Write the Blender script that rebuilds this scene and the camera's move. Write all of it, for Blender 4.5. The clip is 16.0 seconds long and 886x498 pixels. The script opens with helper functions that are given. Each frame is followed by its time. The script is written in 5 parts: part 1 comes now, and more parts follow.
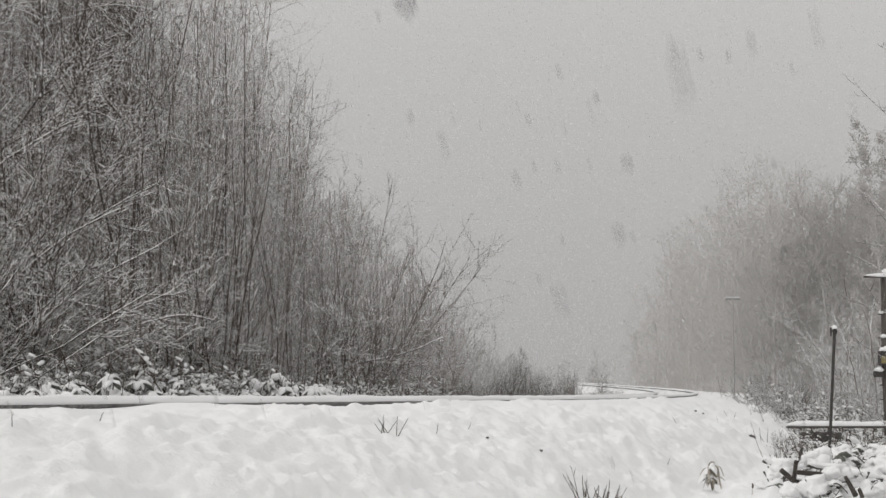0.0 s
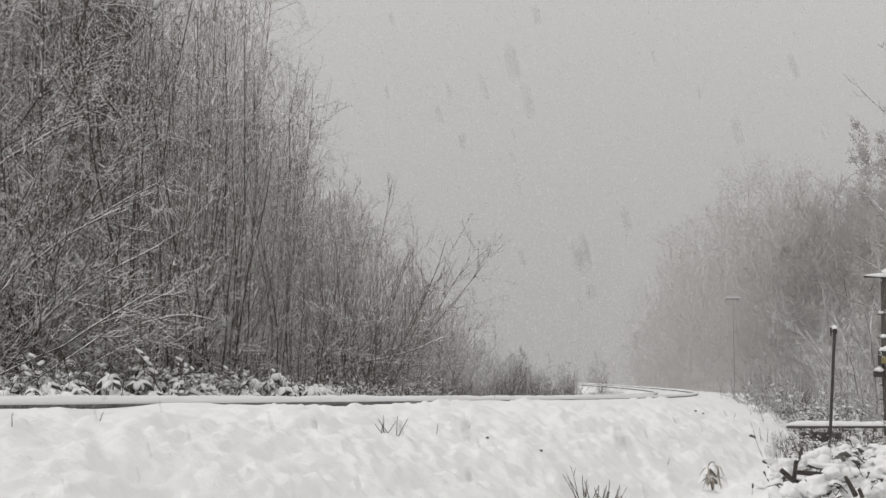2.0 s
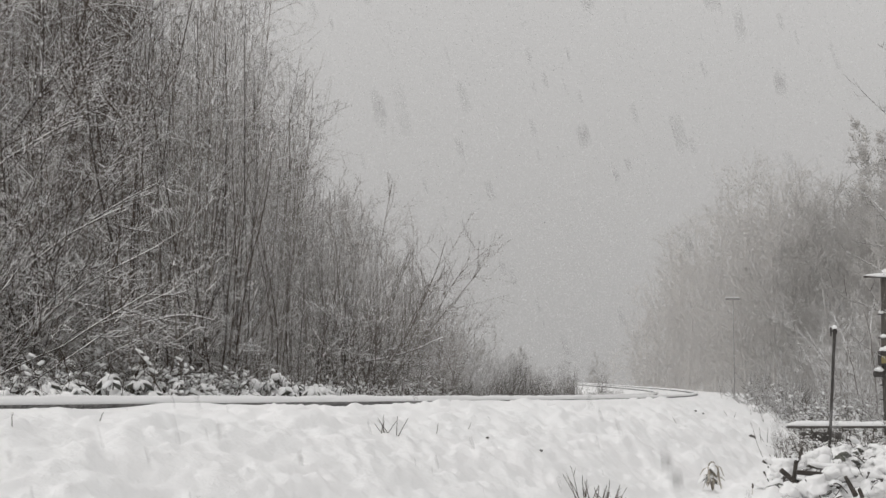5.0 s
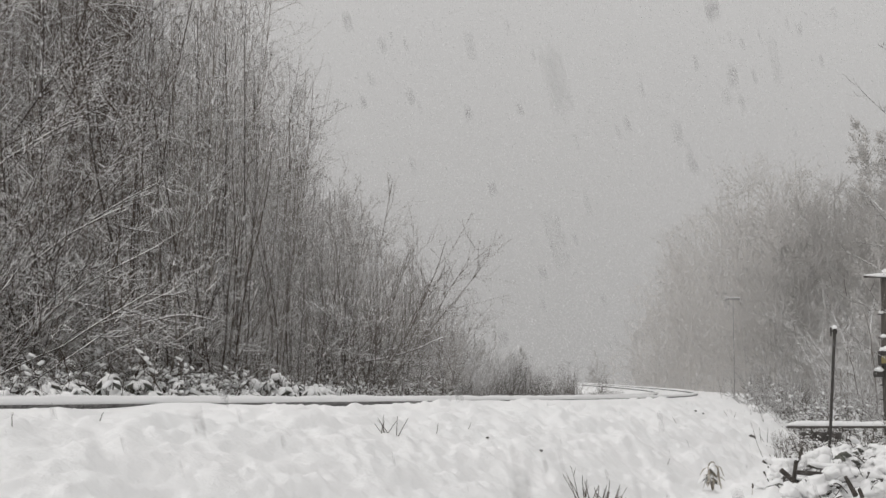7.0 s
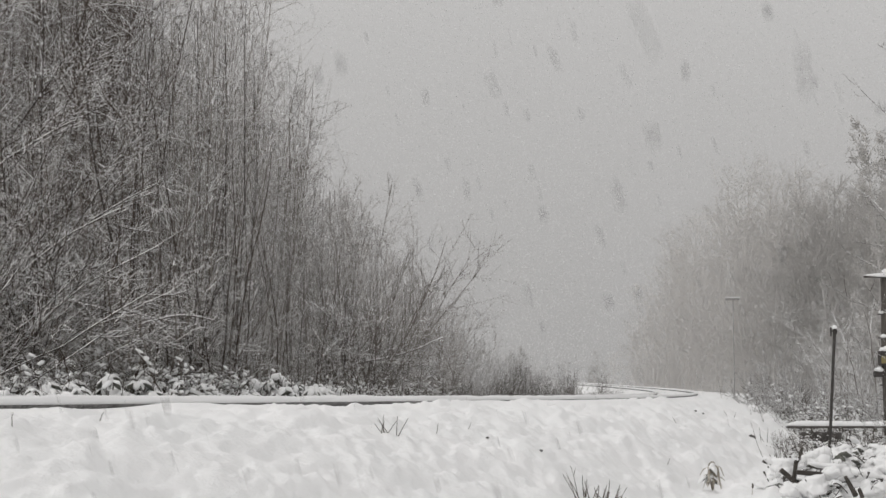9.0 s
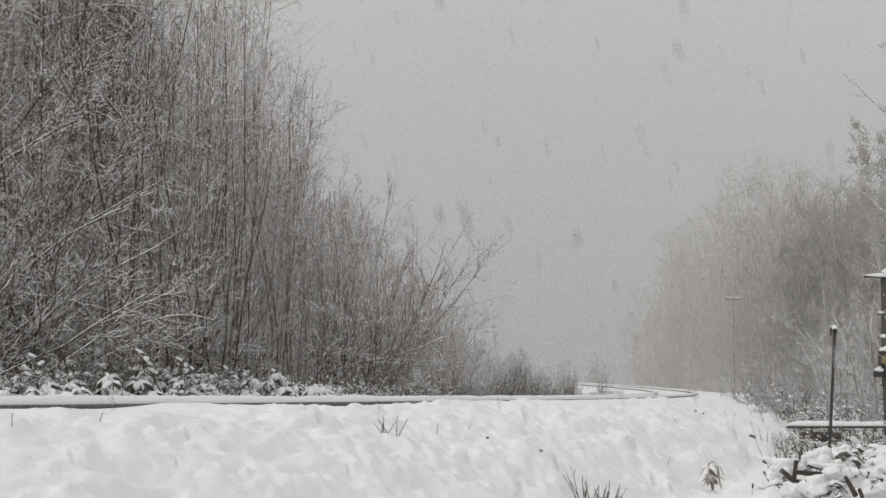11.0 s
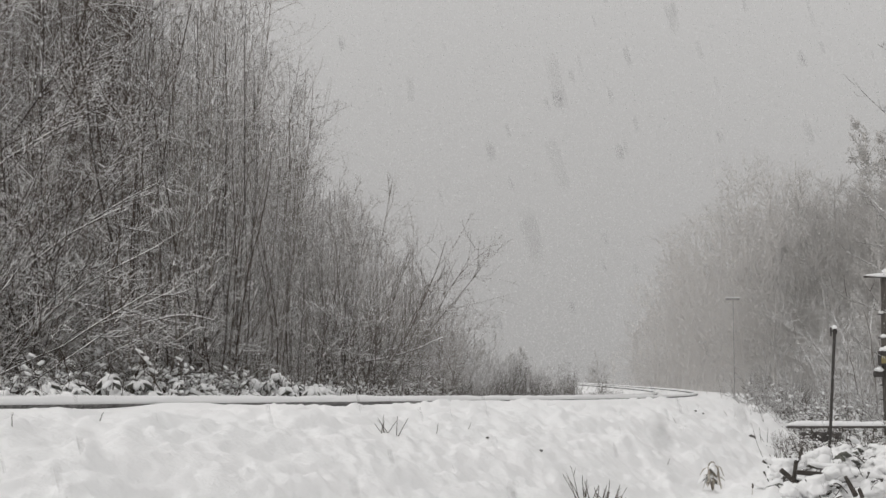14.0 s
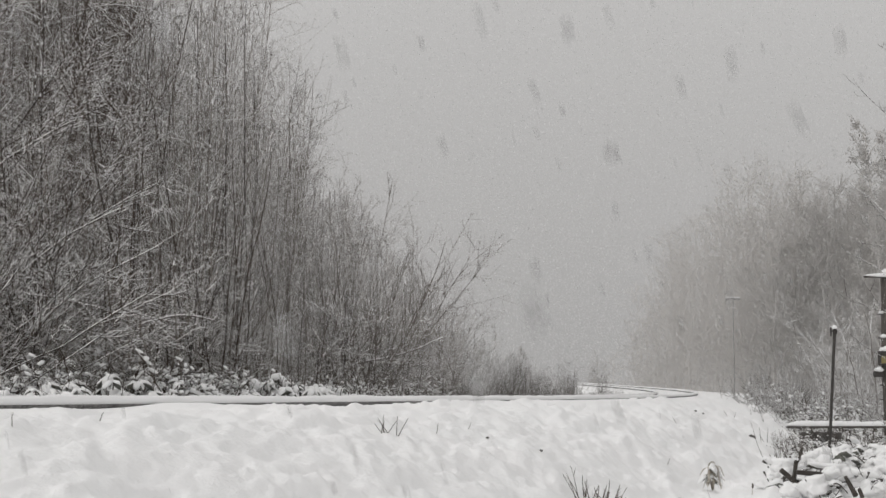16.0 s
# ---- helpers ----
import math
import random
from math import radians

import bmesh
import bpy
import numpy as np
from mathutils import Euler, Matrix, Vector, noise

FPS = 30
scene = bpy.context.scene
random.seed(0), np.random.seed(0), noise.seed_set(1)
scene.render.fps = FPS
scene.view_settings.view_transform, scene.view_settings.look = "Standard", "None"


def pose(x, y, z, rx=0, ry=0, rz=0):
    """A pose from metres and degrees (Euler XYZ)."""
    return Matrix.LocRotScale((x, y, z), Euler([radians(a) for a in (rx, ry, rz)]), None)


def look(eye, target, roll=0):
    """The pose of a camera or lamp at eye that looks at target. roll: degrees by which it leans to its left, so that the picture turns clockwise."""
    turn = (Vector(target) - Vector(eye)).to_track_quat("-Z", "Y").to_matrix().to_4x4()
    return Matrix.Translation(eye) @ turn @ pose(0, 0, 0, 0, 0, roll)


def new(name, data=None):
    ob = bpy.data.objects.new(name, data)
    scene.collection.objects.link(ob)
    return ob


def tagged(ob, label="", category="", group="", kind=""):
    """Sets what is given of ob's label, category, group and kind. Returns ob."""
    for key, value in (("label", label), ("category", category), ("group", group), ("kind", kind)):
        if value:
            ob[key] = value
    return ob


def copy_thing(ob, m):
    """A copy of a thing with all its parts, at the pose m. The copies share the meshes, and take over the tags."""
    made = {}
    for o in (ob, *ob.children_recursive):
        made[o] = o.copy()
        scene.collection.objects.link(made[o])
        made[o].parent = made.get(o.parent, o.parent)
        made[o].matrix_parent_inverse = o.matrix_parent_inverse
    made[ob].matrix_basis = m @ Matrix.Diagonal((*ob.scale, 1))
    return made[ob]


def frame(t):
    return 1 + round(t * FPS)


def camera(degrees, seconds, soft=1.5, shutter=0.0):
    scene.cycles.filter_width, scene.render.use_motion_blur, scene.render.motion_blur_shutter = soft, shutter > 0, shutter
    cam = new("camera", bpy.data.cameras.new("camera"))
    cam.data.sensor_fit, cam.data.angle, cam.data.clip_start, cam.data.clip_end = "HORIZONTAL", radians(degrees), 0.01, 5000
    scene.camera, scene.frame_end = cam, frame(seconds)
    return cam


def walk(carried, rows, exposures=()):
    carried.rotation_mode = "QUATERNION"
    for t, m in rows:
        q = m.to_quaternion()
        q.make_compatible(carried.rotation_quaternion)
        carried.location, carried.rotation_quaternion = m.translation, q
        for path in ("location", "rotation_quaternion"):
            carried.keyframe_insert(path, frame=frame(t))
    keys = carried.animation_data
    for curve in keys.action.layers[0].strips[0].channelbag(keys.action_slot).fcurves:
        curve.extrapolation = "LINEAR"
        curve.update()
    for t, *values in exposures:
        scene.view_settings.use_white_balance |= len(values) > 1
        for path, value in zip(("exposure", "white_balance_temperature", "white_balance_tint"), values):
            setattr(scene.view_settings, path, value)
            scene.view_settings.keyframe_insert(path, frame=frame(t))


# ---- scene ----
EYE = 1.30                      # the lens is level with the top of the rails
cam = camera(33.57, 16.0, soft=1.5, shutter=0.9)
stand = look((0, 0, EYE), (0, 10, EYE + 0.996))
walk(cam, [(0.0, stand), (16.0, stand)], [(0.0, -0.02), (3.5, -0.02), (7.0, -0.05), (9.0, -0.08), (16.0, -0.09)])

# ---- overcast sky: three times brighter overhead than at the horizon, and one very wide weak sun ----
world = bpy.data.worlds.new("overcast_sky")
scene.world = world
world.use_nodes = True
wn = world.node_tree
for n in list(wn.nodes):
    wn.nodes.remove(n)
w_out = wn.nodes.new("ShaderNodeOutputWorld")
w_bg = wn.nodes.new("ShaderNodeBackground")
w_tc = wn.nodes.new("ShaderNodeTexCoord")
w_sep = wn.nodes.new("ShaderNodeSeparateXYZ")
w_map = wn.nodes.new("ShaderNodeMapRange")
w_map.inputs["From Min"].default_value = 0.0
w_map.inputs["From Max"].default_value = 1.0
w_map.inputs["To Min"].default_value = 0.40
w_map.inputs["To Max"].default_value = 0.95
w_cloud = wn.nodes.new("ShaderNodeTexNoise")
w_cloud.inputs["Scale"].default_value = 2.2
w_cloud.inputs["Detail"].default_value = 3.0
w_cmap = wn.nodes.new("ShaderNodeMapRange")
w_cmap.inputs["To Min"].default_value = 0.95
w_cmap.inputs["To Max"].default_value = 1.05
w_mul = wn.nodes.new("ShaderNodeMath")
w_mul.operation = "MULTIPLY"
w_bg.inputs["Color"].default_value = (1.0, 0.983, 0.974, 1)
wn.links.new(w_tc.outputs["Generated"], w_sep.inputs[0])
wn.links.new(w_sep.outputs["Z"], w_map.inputs["Value"])
wn.links.new(w_tc.outputs["Generated"], w_cloud.inputs["Vector"])
wn.links.new(w_cloud.outputs["Fac"], w_cmap.inputs["Value"])
wn.links.new(w_map.outputs[0], w_mul.inputs[0])
wn.links.new(w_cmap.outputs[0], w_mul.inputs[1])
wn.links.new(w_mul.outputs[0], w_bg.inputs["Strength"])
wn.links.new(w_bg.outputs[0], w_out.inputs[0])

sun_data = bpy.data.lights.new("veiled_sun", "SUN")
sun_data.energy, sun_data.angle, sun_data.color = 0.9, radians(25), (1.0, 0.98, 0.955)
sun = new("veiled_sun", sun_data)
sun.matrix_world = look((0, 0, 0), (0.85, 0.35, -0.55))


# ---- materials ----
def material(name, rough=0.6):
    m = bpy.data.materials.new(name)
    m.use_nodes = True
    nt = m.node_tree
    b = nt.nodes["Principled BSDF"]
    b.inputs["Roughness"].default_value = rough
    return m, nt, b


def node(nt, kind, **kw):
    n = nt.nodes.new(kind)
    for k, v in kw.items():
        n.inputs[k.replace("_", " ")].default_value = v
    return n


def ramp(nt, source, stops):
    r = nt.nodes.new("ShaderNodeValToRGB")
    e = r.color_ramp.elements
    while len(e) < len(stops):
        e.new(0.5)
    for el, (p, c) in zip(e, stops):
        el.position, el.color = p, (*c, 1)
    nt.links.new(source, r.inputs[0])
    return r.outputs[0]


def bumped(nt, b, height, strength, distance):
    k = node(nt, "ShaderNodeBump", Strength=strength, Distance=distance)
    nt.links.new(height, k.inputs["Height"])
    nt.links.new(k.outputs[0], b.inputs["Normal"])


def snow_material(name, tone=0.90, bump=0.5, warm=0.996):
    m, nt, b = material(name, 0.55)
    tc = node(nt, "ShaderNodeTexCoord")
    big = node(nt, "ShaderNodeTexNoise", Scale=1.3, Detail=4.0)
    fine = node(nt, "ShaderNodeTexNoise", Scale=15.0, Detail=6.0, Roughness=0.65)
    for t in (big, fine):
        nt.links.new(tc.outputs["Object"], t.inputs["Vector"])
    col = ramp(nt, big.outputs["Fac"], [(0.3, (tone * 0.95, tone * 0.955, tone * 0.955)), (0.7, (tone, tone * warm, tone * warm))])
    nt.links.new(col, b.inputs["Base Color"])
    b.inputs["Subsurface Weight"].default_value = 0.0
    b.inputs["Specular IOR Level"].default_value = 0.25
    bumped(nt, b, fine.outputs["Fac"], bump, 0.02)
    return m


SNOW = snow_material("fresh_snow", 0.92, 1.0)
SNOW_CAP = snow_material("settled_snow", 0.88, 0.35)


def dark_material(name, c1, c2, scale=20.0, rough=0.8, bump=0.4, dist=0.004):
    m, nt, b = material(name, rough)
    tc = node(nt, "ShaderNodeTexCoord")
    mp = node(nt, "ShaderNodeMapping", Scale=(1, 1, 0.25))
    no = node(nt, "ShaderNodeTexNoise", Scale=scale, Detail=5.0, Roughness=0.65)
    nt.links.new(tc.outputs["Object"], mp.inputs["Vector"])
    nt.links.new(mp.outputs[0], no.inputs["Vector"])
    nt.links.new(ramp(nt, no.outputs["Fac"], [(0.3, c1), (0.7, c2)]), b.inputs["Base Color"])
    bumped(nt, b, no.outputs["Fac"], bump, dist)
    return m


def snowy_bark(name, c1, c2, cover, frost=0.0):
    """Bark with snow lying on whatever faces up; cover: how far round the snow reaches, frost: white on all sides, rime
    and painted haze.
    """
    m, nt, b = material(name, 0.8)
    tc = node(nt, "ShaderNodeTexCoord")
    geo = node(nt, "ShaderNodeNewGeometry")
    sep = node(nt, "ShaderNodeSeparateXYZ")
    no = node(nt, "ShaderNodeTexNoise", Scale=9.0, Detail=4.0)
    nt.links.new(tc.outputs["Object"], no.inputs["Vector"])
    nt.links.new(geo.outputs["Normal"], sep.inputs[0])
    bark = ramp(nt, no.outputs["Fac"], [(0.35, c1), (0.65, c2)])
    add = node(nt, "ShaderNodeMath")
    add.operation = "ADD"
    nt.links.new(sep.outputs["Z"], add.inputs[0])
    nt.links.new(no.outputs["Fac"], add.inputs[1])
    lay = node(nt, "ShaderNodeMapRange", From_Min=1.02 - cover, From_Max=1.22 - cover, To_Min=frost, To_Max=1.0)
    nt.links.new(add.outputs[0], lay.inputs["Value"])
    mix = nt.nodes.new("ShaderNodeMix")
    mix.data_type = "RGBA"
    nt.links.new(lay.outputs[0], mix.inputs[0])
    nt.links.new(bark, mix.inputs[6])
    mix.inputs[7].default_value = (0.84, 0.84, 0.84, 1)
    nt.links.new(mix.outputs[2], b.inputs["Base Color"])
    b.inputs["Specular IOR Level"].default_value = 0.2
    return m


BARK_NEAR = snowy_bark("snowy_bark", (0.046, 0.036, 0.029), (0.100, 0.080, 0.066), 0.03, 0.0)
TRUNK = snowy_bark("dark_wet_trunk", (0.034, 0.029, 0.026), (0.085, 0.073, 0.065), 0.02, 0.0)
# frost and snow, with haze painted in for the deeper thicket
BARK_MID = snowy_bark("frosted_hazy_bark", (0.100, 0.083, 0.067), (0.175, 0.149, 0.124), 0.14, 0.08)
BARK_SOFT = snowy_bark("frosted_hazier_bark", (0.190, 0.167, 0.144), (0.275, 0.247, 0.218), 0.20, 0.15)
# snowfall haze painted into these pale bark tones, besides the snow on top
BARK_FAR = snowy_bark("snowy_haze_grey_bark", (0.33, 0.32, 0.312), (0.38, 0.37, 0.362), 0.04, 0.14)
BARK_PALE = snowy_bark("snowy_haze_pale_bark", (0.48, 0.47, 0.46), (0.54, 0.53, 0.52), 0.10, 0.2)
STEM = snowy_bark("dead_stem", (0.05, 0.04, 0.032), (0.11, 0.09, 0.07), -0.1, 0.0)
REED = snowy_bark("grey_weed_stem", (0.066, 0.055, 0.046), (0.135, 0.115, 0.097), 0.07, 0.07)
IRON = dark_material("rusty_dark_steel", (0.022, 0.020, 0.019), (0.060, 0.052, 0.047), 40.0, 0.6)
RAIL_STEEL = dark_material("frosted_rail_steel", (0.030, 0.027, 0.025), (0.30, 0.295, 0.29), 38.0, 0.7)
TIMBER = dark_material("weathered_grey_timber", (0.045, 0.040, 0.036), (0.13, 0.118, 0.105), 25.0, 0.85)
ROTTEN = dark_material("dark_wet_wood", (0.024, 0.020, 0.017), (0.085, 0.073, 0.062), 30.0, 0.7)
# timber of the far post, lightened to paint the haze over it
HAZED_TIMBER = dark_material("hazed_grey_timber", (0.30, 0.292, 0.285), (0.37, 0.362, 0.355), 10.0, 0.9)
STONE = dark_material("dark_damp_stone", (0.05, 0.047, 0.044), (0.13, 0.122, 0.115), 12.0, 0.9, 0.7, 0.02)
BRICKISH = dark_material("ochre_timber", (0.22, 0.12, 0.05), (0.38, 0.23, 0.11), 18.0, 0.8)
YELLOW = dark_material("faded_yellow_paint", (0.17, 0.145, 0.05), (0.26, 0.22, 0.10), 14.0, 0.6)
LEAF = dark_material("evergreen_leaf", (0.075, 0.08, 0.066), (0.16, 0.163, 0.14), 15.0, 0.5)
STRAW = dark_material("dry_straw", (0.30, 0.265, 0.215), (0.50, 0.455, 0.39), 30.0, 0.85)

def thin_snow(name, tone):
    """A thin crystal: half of the light goes through it."""
    m = bpy.data.materials.new(name)
    m.use_nodes = True
    nt = m.node_tree
    nt.nodes.remove(nt.nodes["Principled BSDF"])
    a, b = node(nt, "ShaderNodeBsdfDiffuse", Color=(tone, tone, tone, 1)), node(nt, "ShaderNodeBsdfTranslucent", Color=(tone, tone, tone, 1))
    mix = node(nt, "ShaderNodeMixShader", Fac=0.5)
    nt.links.new(a.outputs[0], mix.inputs[1])
    nt.links.new(b.outputs[0], mix.inputs[2])
    nt.links.new(mix.outputs[0], nt.nodes["Material Output"].inputs["Surface"])
    return m


def haze_twig(name, c1, c2):
    """Twigs with snowfall haze put into their colour; translucency evens out their shading."""
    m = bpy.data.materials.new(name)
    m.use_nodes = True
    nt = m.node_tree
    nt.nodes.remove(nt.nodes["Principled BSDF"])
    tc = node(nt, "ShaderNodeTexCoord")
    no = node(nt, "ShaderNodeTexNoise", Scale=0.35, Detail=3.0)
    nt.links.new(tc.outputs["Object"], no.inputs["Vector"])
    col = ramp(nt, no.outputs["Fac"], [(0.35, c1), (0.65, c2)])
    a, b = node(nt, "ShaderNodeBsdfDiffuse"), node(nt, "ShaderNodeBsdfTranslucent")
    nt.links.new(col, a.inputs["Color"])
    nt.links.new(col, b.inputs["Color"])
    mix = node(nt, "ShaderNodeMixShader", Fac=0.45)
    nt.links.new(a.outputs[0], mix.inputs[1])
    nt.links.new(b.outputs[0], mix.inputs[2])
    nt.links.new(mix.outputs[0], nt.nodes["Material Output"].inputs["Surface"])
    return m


# snowfall haze painted into the colour, paler for what stands further off
HAZE_FAR = haze_twig("hazed_twigs", (0.55, 0.535, 0.518), (0.62, 0.604, 0.586))
HAZE_PALE = haze_twig("thickly_hazed_twigs", (0.73, 0.715, 0.698), (0.79, 0.774, 0.757))
HAZE_LEAF = haze_twig("hazed_leaves", (0.66, 0.645, 0.63), (0.73, 0.715, 0.70))
FLAKE = thin_snow("falling_flake", 0.74)
fn, nnt, nb = material("thin_lacy_flake", 0.9)
nb.inputs["Base Color"].default_value = (0.48, 0.48, 0.48, 1)
nb.inputs["Specular IOR Level"].default_value = 0.0
nb.inputs["Alpha"].default_value = 0.35
LACE = fn


# ---- mesh helpers ----
def mesh_object(name, verts, faces, mat, parent=None, label="", smooth=True):
    me = bpy.data.meshes.new(name)
    me.from_pydata(verts, [], faces)
    me.materials.append(mat)
    if smooth:
        me.polygons.foreach_set("use_smooth", [True] * len(me.polygons))
    ob = new(name, me)
    if parent is not None:
        ob.parent = parent
    if label:
        ob["label"] = label
    return ob


def part(name, bm, mat, parent=None, label="", smooth=False):
    me = bpy.data.meshes.new(name)
    bm.to_mesh(me)
    bm.free()
    me.materials.append(mat)
    if smooth:
        me.polygons.foreach_set("use_smooth", [True] * len(me.polygons))
    ob = new(name, me)
    if parent is not None:
        ob.parent = parent
    if label:
        ob["label"] = label
    return ob


def base(name, x, y, z, rz=0.0):
    e = new(name)
    e.matrix_basis = pose(x, y, z, 0, 0, rz)
    return e


class Tubes:
    """Collects tapering tubes into one mesh."""

    def __init__(self):
        self.v, self.f = [], []

    def add(self, pts, radii, sides=3, cap=True):
        n0 = len(self.v)
        prev = None
        for i, p in enumerate(pts):
            d = (pts[min(i + 1, len(pts) - 1)] - pts[max(i - 1, 0)])
            if d.length < 1e-9:
                d = Vector((0, 0, 1))
            d.normalize()
            a = d.cross(Vector((0, 0, 1)) if abs(d.z) < 0.9 else Vector((1, 0, 0))).normalized()
            if prev is not None and a.dot(prev) < 0:
                a = -a
            prev = a
            b = d.cross(a)
            for k in range(sides):
                w = 2 * math.pi * k / sides + 0.5
                q = p + (a * math.cos(w) + b * math.sin(w)) * radii[i]
                self.v.append((q.x, q.y, q.z))
        for i in range(len(pts) - 1):
            for k in range(sides):
                a0, a1 = n0 + i * sides + k, n0 + i * sides + (k + 1) % sides
                self.f.append((a0, a1, a1 + sides, a0 + sides))
        if cap:
            self.f.append(tuple(range(n0 + sides - 1, n0 - 1, -1)))
            m0 = n0 + (len(pts) - 1) * sides
            self.f.append(tuple(range(m0, m0 + sides)))


def wander(rng, p, d, length, n, wobble, lift):
    """A crooked line from p along d; lift bends it upwards (or down)."""
    pts, d = [p.copy()], d.normalized()
    for _ in range(n):
        d = (d + Vector((rng.gauss(0, wobble), rng.gauss(0, wobble), rng.gauss(0, wobble) + lift))).normalized()
        p = p + d * (length / n)
        pts.append(p.copy())
    return pts


def along(pts, u):
    f = u * (len(pts) - 1)
    i = min(int(f), len(pts) - 2)
    return pts[i].lerp(pts[i + 1], f - i), (pts[i + 1] - pts[i]).normalized()


def taper(n, r0, r1):
    return [r0 + (r1 - r0) * i / n for i in range(n + 1)]


def side_way(rng, d, spread):
    a = Vector((rng.gauss(0, 1), rng.gauss(0, 1), rng.gauss(0, 0.5)))
    a = a - d * a.dot(d)
    a.normalize()
    return (d * math.cos(spread) + a * math.sin(spread)).normalized()


def sprays(tb, rng, pts, length, count, r, depth, lift, spread=0.75, start=0.15):
    """Side twigs along a branch, twigs on twigs to the given depth."""
    for _ in range(count):
        u = start + (1 - start) * rng.random()
        p, d = along(pts, u)
        l = length * (0.45 + 0.75 * rng.random()) * (1.15 - 0.6 * u)
        n = 2 if depth > 0 else 1
        q = wander(rng, p, side_way(rng, d, spread * (0.6 + 0.6 * rng.random())), l, n, 0.15, lift * 1.4)
        tb.add(q, taper(n, r, r * 0.45), 3, False)
        if depth > 0:
            sprays(tb, rng, q, l * 0.5, max(2, int(count * 0.55)), r * 0.62, depth - 1, lift, spread, 0.1)


# ---- the lie of the land: an embankment on a long curve ----
R_OUT = 200.0                   # outer rail
CX, CY = -187.8, 88.0
A0 = math.atan2(-CY, -CX)


def plan(x, y):
    """Distance outside the outer rail, and metres along the line."""
    dx, dy = np.asarray(x, float) - CX, np.asarray(y, float) - CY
    return np.hypot(dx, dy) - R_OUT, R_OUT * (np.arctan2(dy, dx) - A0)


def on_line(s, r):
    a = A0 + s / R_OUT
    return CX + (R_OUT + r) * math.cos(a), CY + (R_OUT + r) * math.sin(a)


def rail_top(s):
    q = np.clip(np.asarray(s, float) - 20, 0, 95)
    return EYE - 0.062 + 1.13e-4 * q * q + np.clip(np.asarray(s, float) - 115, 0, 60) * 0.0215


def lattice(ix, iy, seed):
    h = (ix.astype(np.int64) * 374761393 + iy.astype(np.int64) * 668265263 + seed * 974634) & 0xFFFFFFFF
    h = ((h ^ (h >> 13)) * 1274126177) & 0xFFFFFFFF
    return ((h ^ (h >> 16)) & 0xFFFF) / 65535.0


def bumps(x, y, seed=0):
    """Smooth value noise from 0 to 1."""
    x, y = np.asarray(x, float), np.asarray(y, float)
    ix, iy = np.floor(x), np.floor(y)
    fx, fy = x - ix, y - iy
    fx, fy = fx * fx * (3 - 2 * fx), fy * fy * (3 - 2 * fy)
    a, b = lattice(ix, iy, seed), lattice(ix + 1, iy, seed)
    c, d = lattice(ix, iy + 1, seed), lattice(ix + 1, iy + 1, seed)
    return a + (b - a) * fx + (c - a) * fy + (a - b - c + d) * fx * fy


PROF_R = [-4.6, -3.4, -2.7, -1.62, -1.46, -1.36, -0.7, -0.07, 0.07, 0.3, 1.30, 1.75, 2.72, 3.28, 3.8, 12.0]
PROF_Z = [-0.75, -0.25, -0.08, -0.075, -0.06, -0.085, -0.10, -0.085, -0.04, -0.045, -0.06, -0.105, -0.425, -0.72, -1.03, -5.0]


def land(x, y):
    r, s = plan(x, y)
    top = rail_top(s)
    bank = top + np.interp(r, PROF_R, PROF_Z)
    # snow lies unevenly against the web of the outer rail
    drift = 0.45 / (1 + np.exp((s - 9.2) / 0.25)) + np.exp(-(((s - 10.5) / 0.75) ** 2)) + 0.78 / (1 + np.exp(-(s - 16.8) / 0.3)) - 0.25 / (1 + np.exp(-(s - 27) / 2.0)) + 0.35 * (bumps(s * 2.2, s * 0 + 0.5, 3) - 0.5)
    near = np.clip(1.6 - np.abs(r - 0.30) / 0.20, 0, 1)
    bank = bank + near * (np.minimum(drift, 1.1) * 0.076 - 0.031)
    left = top - 0.40 + (bumps(x * 0.25, y * 0.25, 5) - 0.5) * 0.35
    right = EYE - 1.03 + (bumps(x * 0.22, y * 0.22, 6) - 0.5) * 0.22
    nat = np.where(r < -2.0, left, right)
    k = 0.06
    h = np.clip(0.5 + 0.5 * (bank - nat) / k, 0, 1)
    z = nat * (1 - h) + bank * h + k * h * (1 - h)
    # tussocks and stones under the snow, on the slope and below it
    rough = np.clip((r - 0.35) / 0.9, 0, 1)
    rough = rough * (1 + 0.35 * np.clip((s - 13) / 5, 0, 1))
    a = bumps(r * 3.2 + s * 0.25, s * 1.5, 7)
    b = bumps(r * 7.5 - s * 0.7, s * 3.4 + r * 0.6, 8)
    e = bumps(r * 12.0 + s * 1.1, s * 6.5 - r * 1.5, 10)
    e2 = bumps(r * 23.0 - s * 2.0, s * 13.0 + r * 3.0, 14)
    c = bumps(x * 1.1, y * 1.1, 9)
    z = z + rough * ((a - 0.5) * 0.09 + (b - 0.5) * 0.055 + (e - 0.5) * 0.055 + (e2 - 0.5) * 0.026 + (c - 0.5) * 0.06)
    bed = ((r > -2.9) & (r < 0.0)) * 1.0
    z = z + bed * (b - 0.5) * 0.012
    # a rough heap at the foot of the bank, about brush and old timber
    heap = np.exp(-(((x - 0.29 * y) / 0.85) ** 2 + ((y - 16.6) / 2.6) ** 2))
    z = z + heap * (0.02 + 0.16 * bumps(x * 2.3, y * 1.6, 11) + 0.20 * bumps(x * 6, y * 4, 12) ** 2 + 0.10 * bumps(x * 12, y * 8, 13))
    return z


def land_at(x, y):
    return float(land(np.array([x]), np.array([y]))[0])


